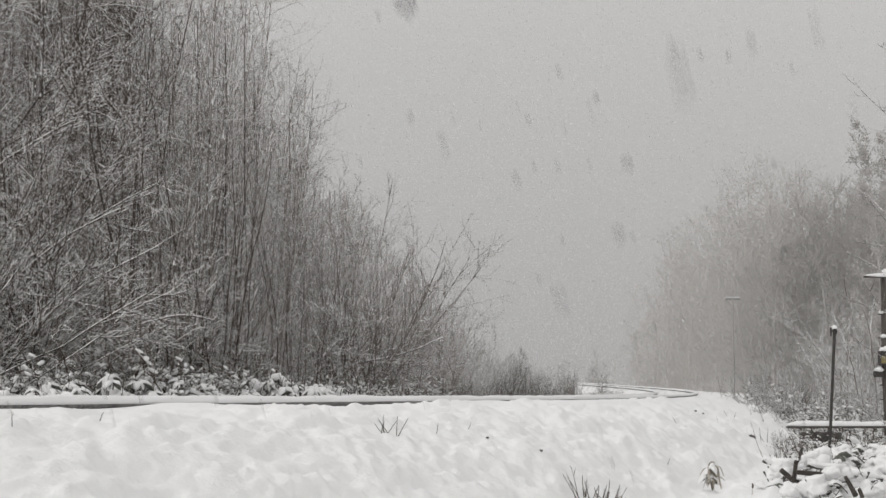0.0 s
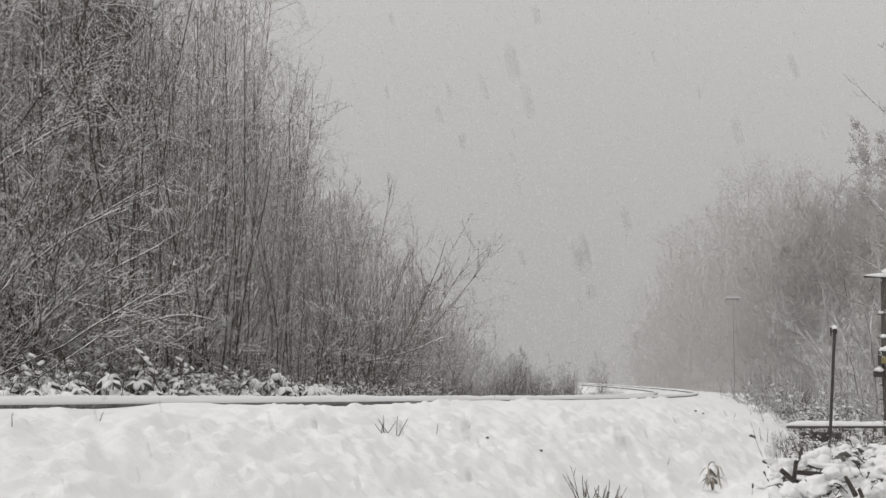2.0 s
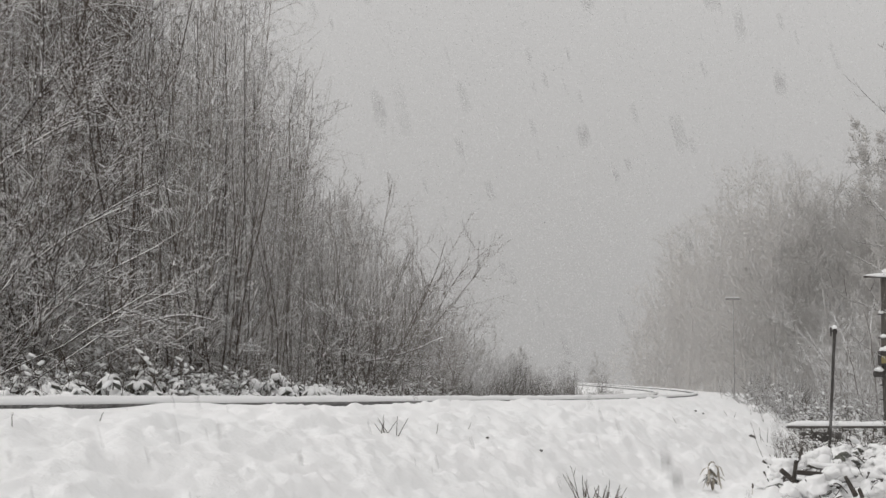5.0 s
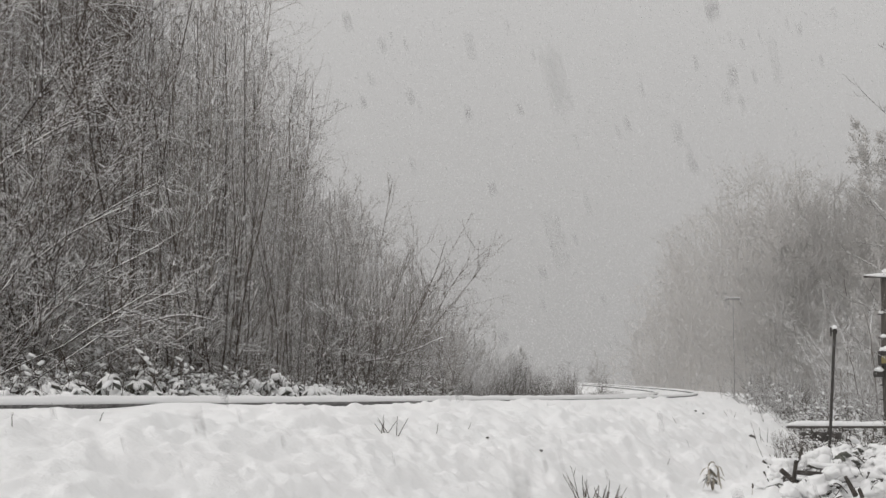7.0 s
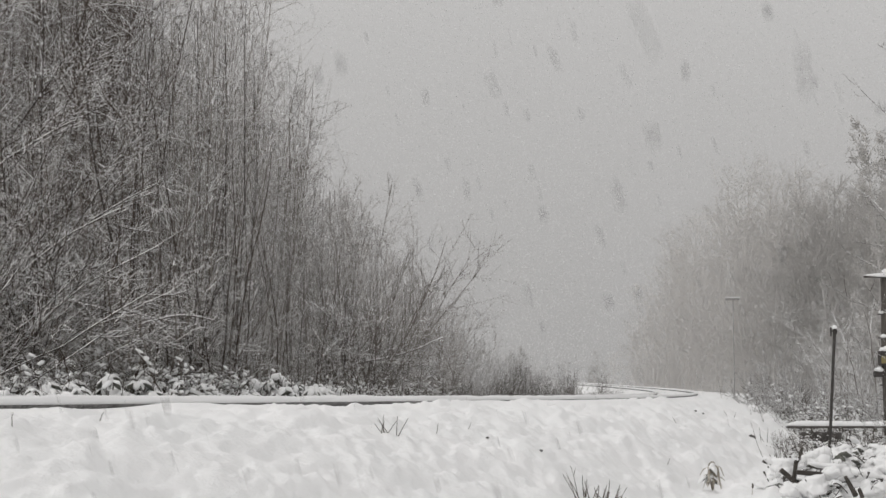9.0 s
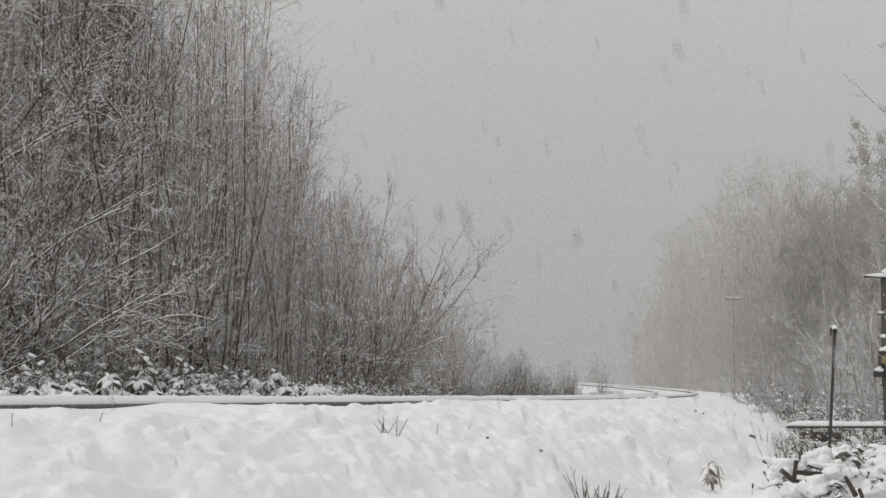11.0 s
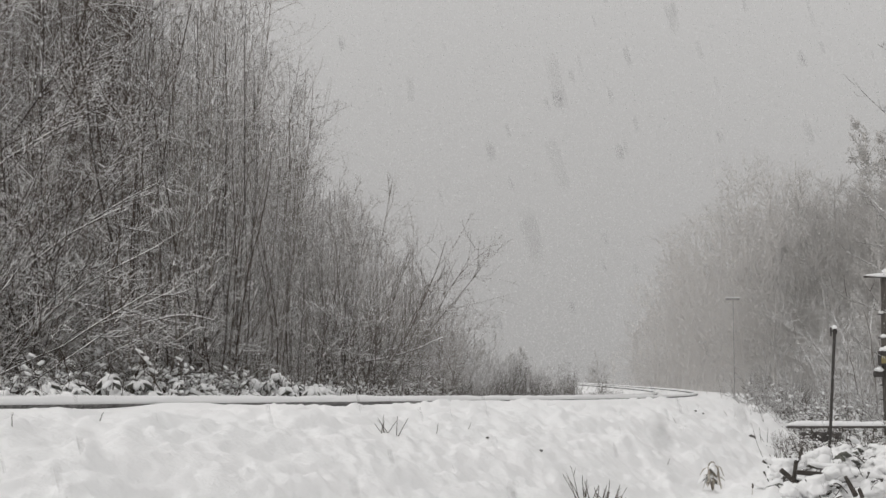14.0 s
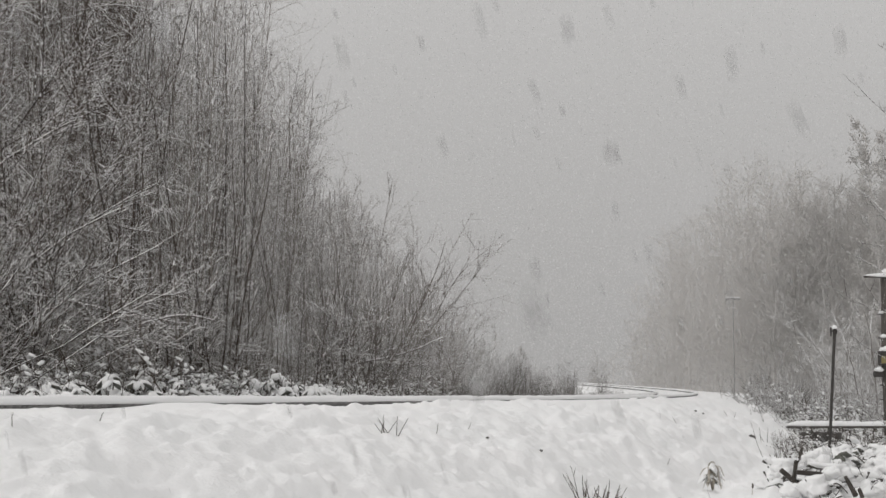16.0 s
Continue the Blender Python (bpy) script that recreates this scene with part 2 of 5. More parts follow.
def build_ground():
    th = np.concatenate([np.linspace(-180, -24, 40), np.linspace(-20.0, 20.0, 390), np.linspace(24, 180, 40)[:-1]])
    d = np.concatenate([[0.0], np.linspace(0.5, 5.5, 8), np.geomspace(6, 30, 340), np.geomspace(30.3, 62, 60), np.geomspace(64, 1800, 60)])
    D, T = np.meshgrid(d, np.radians(th), indexing="ij")
    x, y = D * np.sin(T), D * np.cos(T)
    z = land(x, y)
    far = np.clip((D - 150) / 300, 0, 1)
    z = z * (1 - far) + (EYE - 0.6) * far
    nd, nt_ = len(d), len(th)
    co = np.stack([x, y, z], -1).reshape(-1, 3)
    i, j = np.meshgrid(np.arange(nd - 1), np.arange(nt_), indexing="ij")
    j2 = (j + 1) % nt_
    quads = np.stack([i * nt_ + j, i * nt_ + j2, (i + 1) * nt_ + j2, (i + 1) * nt_ + j], -1).reshape(-1, 4)[:, ::-1]
    me = bpy.data.meshes.new("ground")
    me.vertices.add(len(co))
    me.vertices.foreach_set("co", co.astype(np.float32).ravel())
    me.loops.add(quads.size)
    me.loops.foreach_set("vertex_index", quads.astype(np.int32).ravel())
    me.polygons.add(len(quads))
    me.polygons.foreach_set("loop_start", np.arange(0, quads.size, 4, dtype=np.int32))
    me.polygons.foreach_set("use_smooth", np.ones(len(quads), bool))
    me.update(calc_edges=True)
    me.validate()
    me.materials.append(SNOW)
    tagged(new("ground", me), "snow-covered embankment slope and ground with small lumps", "ground", kind="structure")


build_ground()


# ---- the railway: two rails, each under a rounded strip of snow ----
def swept(name, prof, r, s0, s1, step, mat, parent, dz=0.0, ragged=0.0, label=""):
    """A profile of (outward, up) points drawn along the curve."""
    n = int((s1 - s0) / step)
    v, f, m = [], [], len(prof)
    for i in range(n + 1):
        s = s0 + (s1 - s0) * i / n
        z0 = float(rail_top(s)) + dz
        g = 1.0 + ragged * (float(bumps(s * 2.1, 0.3, 21)) - 0.5) + ragged * 0.6 * (float(bumps(s * 7.3, 0.7, 22)) - 0.5)
        for u, w in prof:
            x, y = on_line(s, r + u)
            v.append((x, y, z0 + w * (g if w > 0 else 1.0)))
    for i in range(n):
        for k in range(m):
            a, b = i * m + k, i * m + (k + 1) % m
            f.append((a, b, b + m, a + m))
    f.append(tuple(range(m)))
    f.append(tuple(range(n * m + m - 1, n * m - 1, -1)))
    return mesh_object(name, v, f, mat, parent, label)


RAIL = [(-0.07, -0.158), (0.07, -0.158), (0.07, -0.148), (0.012, -0.125), (0.009, -0.042), (0.035, -0.032),
        (0.036, -0.004), (0.030, 0.0), (-0.030, 0.0), (-0.036, -0.004), (-0.035, -0.032), (-0.009, -0.042), (-0.012, -0.125), (-0.07, -0.148)]
CAP = [(-0.040, -0.012), (0.040, -0.012), (0.047, 0.008), (0.044, 0.030), (0.030, 0.046), (0.010, 0.053), (-0.012, 0.052), (-0.032, 0.044), (-0.044, 0.028), (-0.046, 0.008)]
track = tagged(new("railway_track"), "single curving railway track, rails capped with fresh snow", "railway track")
for r in (0.0, -1.505):
    rail = swept("rail", RAIL, r, -30, 150, 0.5, RAIL_STEEL, track, label="dark steel rail speckled with frost")
    swept("snow_cap", CAP, r, -30, 150, 0.16, SNOW_CAP, rail, 0.002, 0.5, "rounded strip of snow on the rail")


# ---- trees ----
def coppice_tree(seed, height, mat, wood, dense=4.2, reach=1.0, open_angle=(0.5, 1.3), twigs=5, lift=0.035):
    """A slim upright tree: one straight thin stem, ascending side branches, fine twigs on twigs, thin lines of snow."""
    rng = random.Random(seed)
    trunk, crown, lines = Tubes(), Tubes(), Tubes()
    pts = wander(rng, Vector((0, 0, -0.15)), Vector((rng.gauss(0, 0.025), rng.gauss(0, 0.025), 1)), height, 14, 0.036, 0.03)
    trunk.add(pts, taper(14, 0.009 + 0.0011 * height, 0.004), 5)
    for _ in range(int(height * dense)):
        u = 0.05 + 0.93 * rng.random()
        p, d = along(pts, u)
        l = reach * rng.uniform(0.45, 1.45) * (1.2 - 0.75 * u) * height / 8
        q = wander(rng, p, side_way(rng, d, rng.uniform(*open_angle)), l, 4, 0.13, lift)
        crown.add(q, taper(4, 0.0075 * (1.3 - 0.6 * u), 0.0028), 3, False)
        sprays(crown, rng, q, l * 0.45, twigs, 0.0044, 1, lift * 0.4, 1.0)
        if abs(q[-1].z - q[0].z) < 0.90 * l and rng.random() < 0.8:
            w = 0.0042 + 0.0026 * rng.random()
            lines.add([a + Vector((0, 0, 0.006)) for a in q], [w * 0.8, w, w * 0.9, w * 0.7, w * 0.3], 4, False)
    for _ in range(int(height * 2)):
        p, d = along(pts, 0.1 + 0.85 * rng.random())
        lines.add([p + Vector((0.012, -0.01, -0.012)), p + Vector((0.014, -0.012, 0.008)), p + Vector((0.01, -0.01, 0.028))], [0.007, 0.013, 0.004], 4, False)
    tree = new("tree")
    tagged(mesh_object("snow", lines.v, lines.f, SNOW_CAP, tree, "thin lines and dabs of snow on the branches"), kind="stuff")
    mesh_object("trunk", trunk.v, trunk.f, wood, tree)
    mesh_object("crown", crown.v, crown.f, mat, tree)
    return tree


def thin_pole(seed, height, mat):
    """Whip-like young stems with short twigs."""
    rng = random.Random(seed)
    trunk, crown = Tubes(), Tubes()
    for k in range(4):
        h = height * rng.uniform(0.5, 1.0)
        pts = wander(rng, Vector((rng.uniform(-0.5, 0.5), rng.uniform(-0.5, 0.5), -0.1)), Vector((rng.gauss(0, 0.08), rng.gauss(0, 0.08), 1)), h, 6, 0.055, 0.04)
        trunk.add(pts, taper(6, 0.008 + 0.0020 * h, 0.004), 4)
        sprays(crown, rng, pts, 0.75, int(h * 5.5), 0.0045, 1, 0.02, 0.95, 0.03)
    tree = new("tree")
    mesh_object("trunk", trunk.v, trunk.f, TRUNK if mat is BARK_NEAR else mat, tree)
    mesh_object("crown", crown.v, crown.f, mat, tree)
    return tree


def spreading_shrub(seed, height, mat, lean=Vector((0, 0, 0)), stems=7, flare=0.55, thick=1.0, lift=0.03):
    """Many arching stems from one root, long fine twigs at the ends."""
    rng = random.Random(seed)
    trunk, crown = Tubes(), Tubes()
    for k in range(stems):
        h = height * rng.uniform(0.6, 1.1)
        d = Vector((rng.gauss(0, flare), rng.gauss(0, flare), 1)) + lean
        pts = wander(rng, Vector((rng.uniform(-0.2, 0.2), rng.uniform(-0.2, 0.2), -0.1)), d, h, 7, 0.07, lift)
        trunk.add(pts, taper(7, (0.009 + 0.0028 * h) * thick, 0.004 * thick), 4)
        for _ in range(int(8 * h / 2)):
            u = 0.15 + 0.8 * rng.random()
            p, dd = along(pts, u)
            l = h * rng.uniform(0.2, 0.45) * (1.2 - 0.6 * u)
            q = wander(rng, p, side_way(rng, dd, rng.uniform(0.4, 1.1)), l, 4, 0.10, lift)
            crown.add(q, taper(4, 0.0075 * thick, 0.003 * thick), 3, False)
            sprays(crown, rng, q, l * 0.45, 7, 0.0038 * thick, 0, lift * 0.5, 0.9)
    tree = new("shrub")
    wood = mesh_object("trunk", trunk.v, trunk.f, mat, tree)
    if stems > 10:
        tagged(wood, kind="stuff")
    mesh_object("crown", crown.v, crown.f, mat, tree)
    return tree


def plant(first, x, y, yaw, size=1.0, dz=-0.05):
    """A copy of a built thing, set on the ground."""
    c = copy_thing(first, pose(x, y, land_at(x, y) + dz, 0, 0, yaw))
    c.scale = (size, size, size)
    return c


TALL_H, POLE_H, SHRUB_H = (8.6, 9.4, 7.6, 8.2, 6.8), (5.5, 4.2, 6.4), (3.4, 2.6, 4.2)
TALL = [tagged(coppice_tree(10 + i, h, BARK_NEAR, TRUNK), "slim upright leafless tree with snow along its twigs", "tree", "trees of the thicket") for i, h in enumerate(TALL_H)]
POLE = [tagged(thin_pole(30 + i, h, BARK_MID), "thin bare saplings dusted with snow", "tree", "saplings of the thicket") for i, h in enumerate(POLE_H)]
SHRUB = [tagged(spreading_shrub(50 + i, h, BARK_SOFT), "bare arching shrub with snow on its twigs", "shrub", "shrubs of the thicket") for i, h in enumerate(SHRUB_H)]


PALE_H = (8.4, 9.0, 7.2)
PALE = [tagged(coppice_tree(20 + i, h, BARK_MID, BARK_MID, 4.4), "slim upright leafless tree grey with snow and painted-in haze", "tree", "trees of the thicket") for i, h in enumerate(PALE_H)]


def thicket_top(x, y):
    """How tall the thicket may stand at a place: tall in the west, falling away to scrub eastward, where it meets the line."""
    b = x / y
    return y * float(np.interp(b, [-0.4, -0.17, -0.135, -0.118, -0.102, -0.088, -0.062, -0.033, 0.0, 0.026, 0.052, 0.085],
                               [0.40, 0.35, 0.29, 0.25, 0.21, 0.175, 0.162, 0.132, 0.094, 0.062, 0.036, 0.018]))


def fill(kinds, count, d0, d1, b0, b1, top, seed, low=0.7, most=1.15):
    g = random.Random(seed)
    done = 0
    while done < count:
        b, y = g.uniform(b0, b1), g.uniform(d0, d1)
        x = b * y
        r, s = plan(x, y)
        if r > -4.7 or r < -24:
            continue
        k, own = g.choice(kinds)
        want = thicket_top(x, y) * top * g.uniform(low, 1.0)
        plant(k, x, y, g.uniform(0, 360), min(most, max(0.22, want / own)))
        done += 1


TALL_K, POLE_K, SHRUB_K = list(zip(TALL, TALL_H)), list(zip(POLE, POLE_H)), list(zip(SHRUB, SHRUB_H))
PALE_K = list(zip(PALE, PALE_H))
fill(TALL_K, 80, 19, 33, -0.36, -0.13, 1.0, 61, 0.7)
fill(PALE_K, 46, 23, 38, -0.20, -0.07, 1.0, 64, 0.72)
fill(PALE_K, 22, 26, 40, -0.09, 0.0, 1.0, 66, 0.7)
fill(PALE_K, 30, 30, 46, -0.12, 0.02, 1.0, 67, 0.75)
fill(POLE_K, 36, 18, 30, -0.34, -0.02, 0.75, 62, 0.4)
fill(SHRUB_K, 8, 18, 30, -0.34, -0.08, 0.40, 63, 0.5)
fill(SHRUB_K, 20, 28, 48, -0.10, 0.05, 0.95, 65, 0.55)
for i, k in enumerate(TALL + POLE + SHRUB + PALE):
    x, y = -12.0 + 0.6 * i, 34.0 + 0.5 * (i % 3)
    k.matrix_basis = pose(x, y, land_at(x, y) - 0.05)


def lone_branch(name, label, x, y, z, way, length, r, seed, lift, mat=BARK_NEAR, twigs=6):
    """A single bent bough, thickly lined with snow."""
    g = random.Random(seed)
    pts = wander(g, Vector((0, 0, 0)), Vector(way), length, 9, 0.10, lift)
    wood, cap, tw = Tubes(), Tubes(), Tubes()
    r *= 0.6
    wood.add(pts, taper(9, r, r * 0.45), 6)
    cap.add([p + Vector((0, 0, r * 0.8)) for p in pts], [w * g.uniform(0.65, 1.35) for w in taper(9, r * 0.95, r * 0.5)], 6)
    sprays(tw, g, pts, length * 0.3, twigs * 2, 0.006, 1, 0.03)
    b = base(name, x, y, z)
    mesh_object("bough", wood.v, wood.f, mat, b)
    mesh_object("snow", cap.v, cap.f, SNOW_CAP, b, "line of snow lying on the bough")
    tagged(mesh_object("twig_spray", tw.v, tw.f, mat, b), kind="stuff")
    return tagged(b, label, "branch")


def at(u, d):
    """Plan position at distance d in the bearing whose tangent is u."""
    return u * d, d


crooked = tagged(coppice_tree(23, 7.4, BARK_MID, BARK_MID, 4.6, 1.5, (0.7, 1.3), 7, 0.07), "wide-branched bare tree grey with frost and painted-in haze", "tree", "trees of the thicket")
crooked.matrix_basis = pose(*at(-0.120, 29.0), land_at(*at(-0.120, 29.0)) - 0.05, 0, 0, 30)
plant(crooked, *at(-0.140, 28.0), 140, 1.05)
plant(crooked, *at(-0.106, 33.0), 80, 1.10)
plant(crooked, *at(-0.118, 35.0), 200, 1.25)
plant(crooked, *at(-0.096, 36.0), 300, 1.12)
plant(crooked, *at(-0.101, 30.5), 170, 0.98)
lone_branch("branch", "low bent branch lined with thick snow in the thicket", *at(-0.2265, 18.4), EYE + 0.72, (1, 0.1, 0.72), 1.36, 0.022, 91, -0.075)
lone_branch("branch", "fallen slanting branch carrying a ridge of snow", *at(-0.065, 27.0), EYE + 0.55, (1, 0.05, 0.16), 1.9, 0.026, 98, 0.012)
lone_branch("branch", "thin branch edged with snow reaching out of the thicket", *at(-0.215, 18.9), EYE + 1.1, (0.9, 0.0, 0.62), 1.4, 0.014, 97, 0.0, twigs=8)


def snow_lined_tree(seed, height, stems, lean, flare=0.3, r0=0.022, mat=BARK_NEAR, drift=1.0, steep=0.72):
    """A many-stemmed tree whose slanting limbs all carry lines of snow."""
    g = random.Random(seed)
    trunk, crown, lines = Tubes(), Tubes(), Tubes()

    def snow_on(q, r):
        if abs(q[-1].z - q[0].z) < steep * (q[-1] - q[0]).length:
            lines.add([a + Vector((0, 0, r * 0.9)) for a in q], [r * (0.75 + 0.5 * g.random()) for _ in q[:-1]] + [r * 0.3], 4, False)

    for k in range(stems):
        h = height * g.uniform(0.65, 1.1)
        pts = wander(g, Vector((g.uniform(-0.25, 0.25), g.uniform(-0.25, 0.25), -0.1)), Vector((g.gauss(lean, flare), g.gauss(0, flare), 1)), h, 9, 0.09, 0.02)
        trunk.add(pts, taper(9, r0, 0.006), 5)
        snow_on(pts, r0 * 0.62)
        for _ in range(int(h * 3.8)):
            u = 0.12 + 0.85 * g.random()
            p, d = along(pts, u)
            l = h * g.uniform(0.08, 0.24) * (1.2 - 0.6 * u)
            q = wander(g, p, side_way(g, d, g.uniform(0.5, 1.2)), l, 5, 0.12, 0.02)
            crown.add(q, taper(5, 0.008, 0.003), 4, False)
            snow_on(q, 0.0050 * drift)
            for _ in range(5):
                p2, d2 = along(q, 0.15 + 0.85 * g.random())
                w = wander(g, p2, side_way(g, d2, g.uniform(0.5, 1.2)), l * g.uniform(0.25, 0.55), 3, 0.15, 0.0)
                crown.add(w, taper(3, 0.0042, 0.002), 3, False)
                snow_on(w, 0.0034 * drift)
                for _ in range(2):
                    p3, d3 = along(w, g.random())
                    crown.add(wander(g, p3, side_way(g, d3, 0.7), l * 0.15, 1, 0.1, 0.05), [0.0032, 0.002], 3, False)
    t = new("tree")
    mesh_object("trunk", trunk.v, trunk.f, TRUNK if mat is BARK_NEAR else mat, t)
    mesh_object("crown", crown.v, crown.f, mat, t)
    tagged(mesh_object("snow", lines.v, lines.f, SNOW_CAP, t, "lines of snow lying along the limbs"), kind="stuff")
    return tagged(t, "many-stemmed bare tree, slanting limbs lined with snow", "tree", "front trees of the thicket")


FRONT = [snow_lined_tree(131, 4.0, 8, 1.15, 0.30, 0.010, BARK_NEAR, 0.85, 0.90), snow_lined_tree(132, 3.4, 6, 0.05, 0.20, 0.010), snow_lined_tree(133, 7.0, 1, 0.0, 0.03, 0.021), snow_lined_tree(135, 5.2, 7, 0.95, 0.22, 0.0095, BARK_NEAR, 0.8, 0.92)]
for k, u, d, yaw, size in ((1, -0.295, 18.6, -20, 0.8), (0, -0.345, 18.0, 12, 0.8), (1, -0.165, 20.6, 120, 0.8), (1, -0.30, 18.9, 80, 0.9), (3, -0.375, 19.4, -6, 1.1), (3, -0.47, 21.0, -3, 1.5)):
    plant(FRONT[k], *at(u, d), yaw, size)
for k, (u, d, yaw) in enumerate(((-0.375, 17.6, 0), (-0.285, 18.2, 0), (-0.192, 19.6, 40), (-0.40, 18.4, 4))):
    FRONT[k].matrix_basis = pose(*at(u, d), land_at(*at(u, d)) - 0.05, 0, 0, yaw)
g = random.Random(137)
for _ in range(11):
    u = g.uniform(-0.25, -0.03)
    d = float(np.interp(u, [-0.25, -0.15, -0.08, -0.03], [18.8, 21.5, 25.0, 28.5])) + g.uniform(0, 3.0)
    plant(FRONT[1], *at(u, d), g.uniform(0, 360), g.uniform(0.55, 1.0) * (0.8 if u > -0.08 else 1.0))
laden = snow_lined_tree(134, 2.6, 5, 0.03, 0.26, 0.009, BARK_MID, 1.25)
tagged(laden, "low bare thorn tree, twigs thickly lined with snow")
laden.matrix_basis = pose(*at(-0.19, 18.6), land_at(*at(-0.19, 18.6)) - 0.05)
for _ in range(15):
    u = g.uniform(-0.25, 0.01)
    d = float(np.interp(u, [-0.25, -0.15, -0.08, -0.03, 0.01], [18.2, 20.4, 23.5, 27.0, 30.5])) + g.uniform(0, 1.5)
    plant(laden, *at(u, d), g.uniform(0, 360), g.uniform(0.7, 1.15))

def straight_pole(seed, height):
    """A young tree, one thin straight dark stem, few short twigs with dabs of snow in the forks."""
    g = random.Random(seed)
    trunk, crown, lines = Tubes(), Tubes(), Tubes()
    pts = wander(g, Vector((0, 0, -0.1)), Vector((g.gauss(0, 0.03), g.gauss(0, 0.03), 1)), height, 16, 0.04, 0.04)
    trunk.add(pts, taper(16, 0.019, 0.004), 5)
    for _ in range(int(height * 5)):
        u = 0.08 + 0.9 * g.random()
        p, d = along(pts, u)
        l = g.uniform(0.15, 0.75) * (1.2 - 0.6 * u)
        q = wander(g, p, side_way(g, d, g.uniform(0.6, 1.3)), l, 3, 0.15, 0.02)
        crown.add(q, taper(3, 0.0048, 0.002), 3, False)
        sprays(crown, g, q, l * 0.4, 3, 0.003, 0, 0.0, 1.0)
        if g.random() < 0.6 and abs(q[-1].z - q[0].z) < 0.8 * l:
            lines.add([a + Vector((0, 0, 0.004)) for a in q], [0.005, 0.0045, 0.0035, 0.0015], 4, False)
    t = new("tree")
    mesh_object("trunk", trunk.v, trunk.f, BARK_NEAR, t)
    mesh_object("crown", crown.v, crown.f, BARK_MID, t)
    tagged(mesh_object("snow", lines.v, lines.f, SNOW_CAP, t, "thin lines of snow on the twigs"), kind="stuff")
    return tagged(t, "thin straight dark young tree with few snowy twigs", "tree", "young trees of the thicket")


YOUNG = [straight_pole(140 + i, h) for i, h in enumerate((6.2, 5.0, 7.0, 4.2))]
for i in range(66):
    u = -0.30 + 0.285 * (i + g.uniform(-0.4, 0.4)) / 65
    d = float(np.interp(u, [-0.30, -0.15, -0.08, -0.03], [18.8, 20.5, 24.0, 27.0])) + g.uniform(0, 4.0)
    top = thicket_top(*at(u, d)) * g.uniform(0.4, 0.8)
    if i < 4:
        YOUNG[i].matrix_basis = pose(*at(u, d), land_at(*at(u, d)) - 0.05)
    else:
        k = g.randrange(4)
        plant(YOUNG[k], *at(u, d), g.uniform(0, 360), min(1.05, top / (6.2, 5.0, 7.0, 4.2)[k]))

lean_shrub = tagged(spreading_shrub(58, 4.1, BARK_MID, Vector((0.52, 0, 0.1)), 9, 0.30, 1.1, 0.02), "bare shrub leaning out towards the track, long upturned twigs", "shrub")
x, y = at(-0.062, 28.0)
lean_shrub.matrix_basis = pose(x, y, land_at(x, y) - 0.05)


def far_wood(name, label, mat, spots, seed, tall, twig, n_branch=22, n_twig=5, low=0.12, stem=0.006):
    """A distant wood in one mesh."""
    g = random.Random(seed)
    tb = Tubes()
    for x, y, k in spots:
        z = land_at(x, y)
        h = tall * k * g.uniform(0.75, 1.1)
        pts = wander(g, Vector((x, y, z - 0.2)), Vector((g.gauss(0, 0.06), g.gauss(0, 0.06), 1)), h, 5, 0.04, 0.02)
        tb.add(pts, taper(5, 0.012 + stem * h, 0.010), 4, False)
        for _ in range(n_branch):
            u = low + (0.98 - low) * g.random()
            p, d = along(pts, u)
            l = h * g.uniform(0.12, 0.30) * (1.25 - 0.8 * u)
            q = wander(g, p, side_way(g, d, g.uniform(0.5, 1.3)), l, 2, 0.14, 0.05)
            tb.add(q, taper(2, twig * 1.3, twig * 0.6), 3, False)
            for _ in range(n_twig):
                p2, d2 = along(q, 0.15 + 0.85 * g.random())
                w = wander(g, p2, side_way(g, d2, g.uniform(0.5, 1.25)), l * g.uniform(0.25, 0.6), 1, 0.1, 0.0)
                tb.add(w, taper(1, twig * 0.75, twig * 0.4), 3, False)
    return tagged(mesh_object(name, tb.v, tb.f, mat), label, "woods", kind="stuff")


g = random.Random(71)
spots = []
while len(spots) < 150:
    b, y = g.uniform(-0.36, 0.02), g.uniform(30, 62)
    x = b * y
    r, s = plan(x, y)
    if r < -9:
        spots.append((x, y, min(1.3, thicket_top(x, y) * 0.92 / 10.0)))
deep = []
while len(deep) < 80:
    b, y = g.uniform(-0.36, -0.215), g.uniform(25, 42)
    if plan(b * y, y)[0] < -8:
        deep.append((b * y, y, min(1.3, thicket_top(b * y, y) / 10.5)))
far_wood("thicket_stems", "dark crowded bare stems deep in the thicket", BARK_NEAR, deep, 76, 10.5, 0.0065, 38, 8, 0.04, 0.0012)
# paler bark stands in for haze over the thicket's depth
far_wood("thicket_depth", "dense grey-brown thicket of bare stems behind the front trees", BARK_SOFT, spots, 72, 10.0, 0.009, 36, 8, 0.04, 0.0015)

spots = []
while len(spots) < 210:
    b = g.uniform(0.108, 0.37)
    y = float(np.interp(b, [0.12, 0.16, 0.20, 0.25, 0.37], [150, 115, 88, 70, 58])) + g.uniform(-8, 24)
    x = b * y
    if plan(x, y)[0] > 6.5 and g.random() < (b - 0.104) / 0.075:
        spots.append((x, y, y * float(np.interp(b, [0.108, 0.130, 0.150, 0.170, 0.20, 0.24, 0.28, 0.36], [0.03, 0.065, 0.105, 0.135, 0.157, 0.152, 0.155, 0.17])) / 13.0))
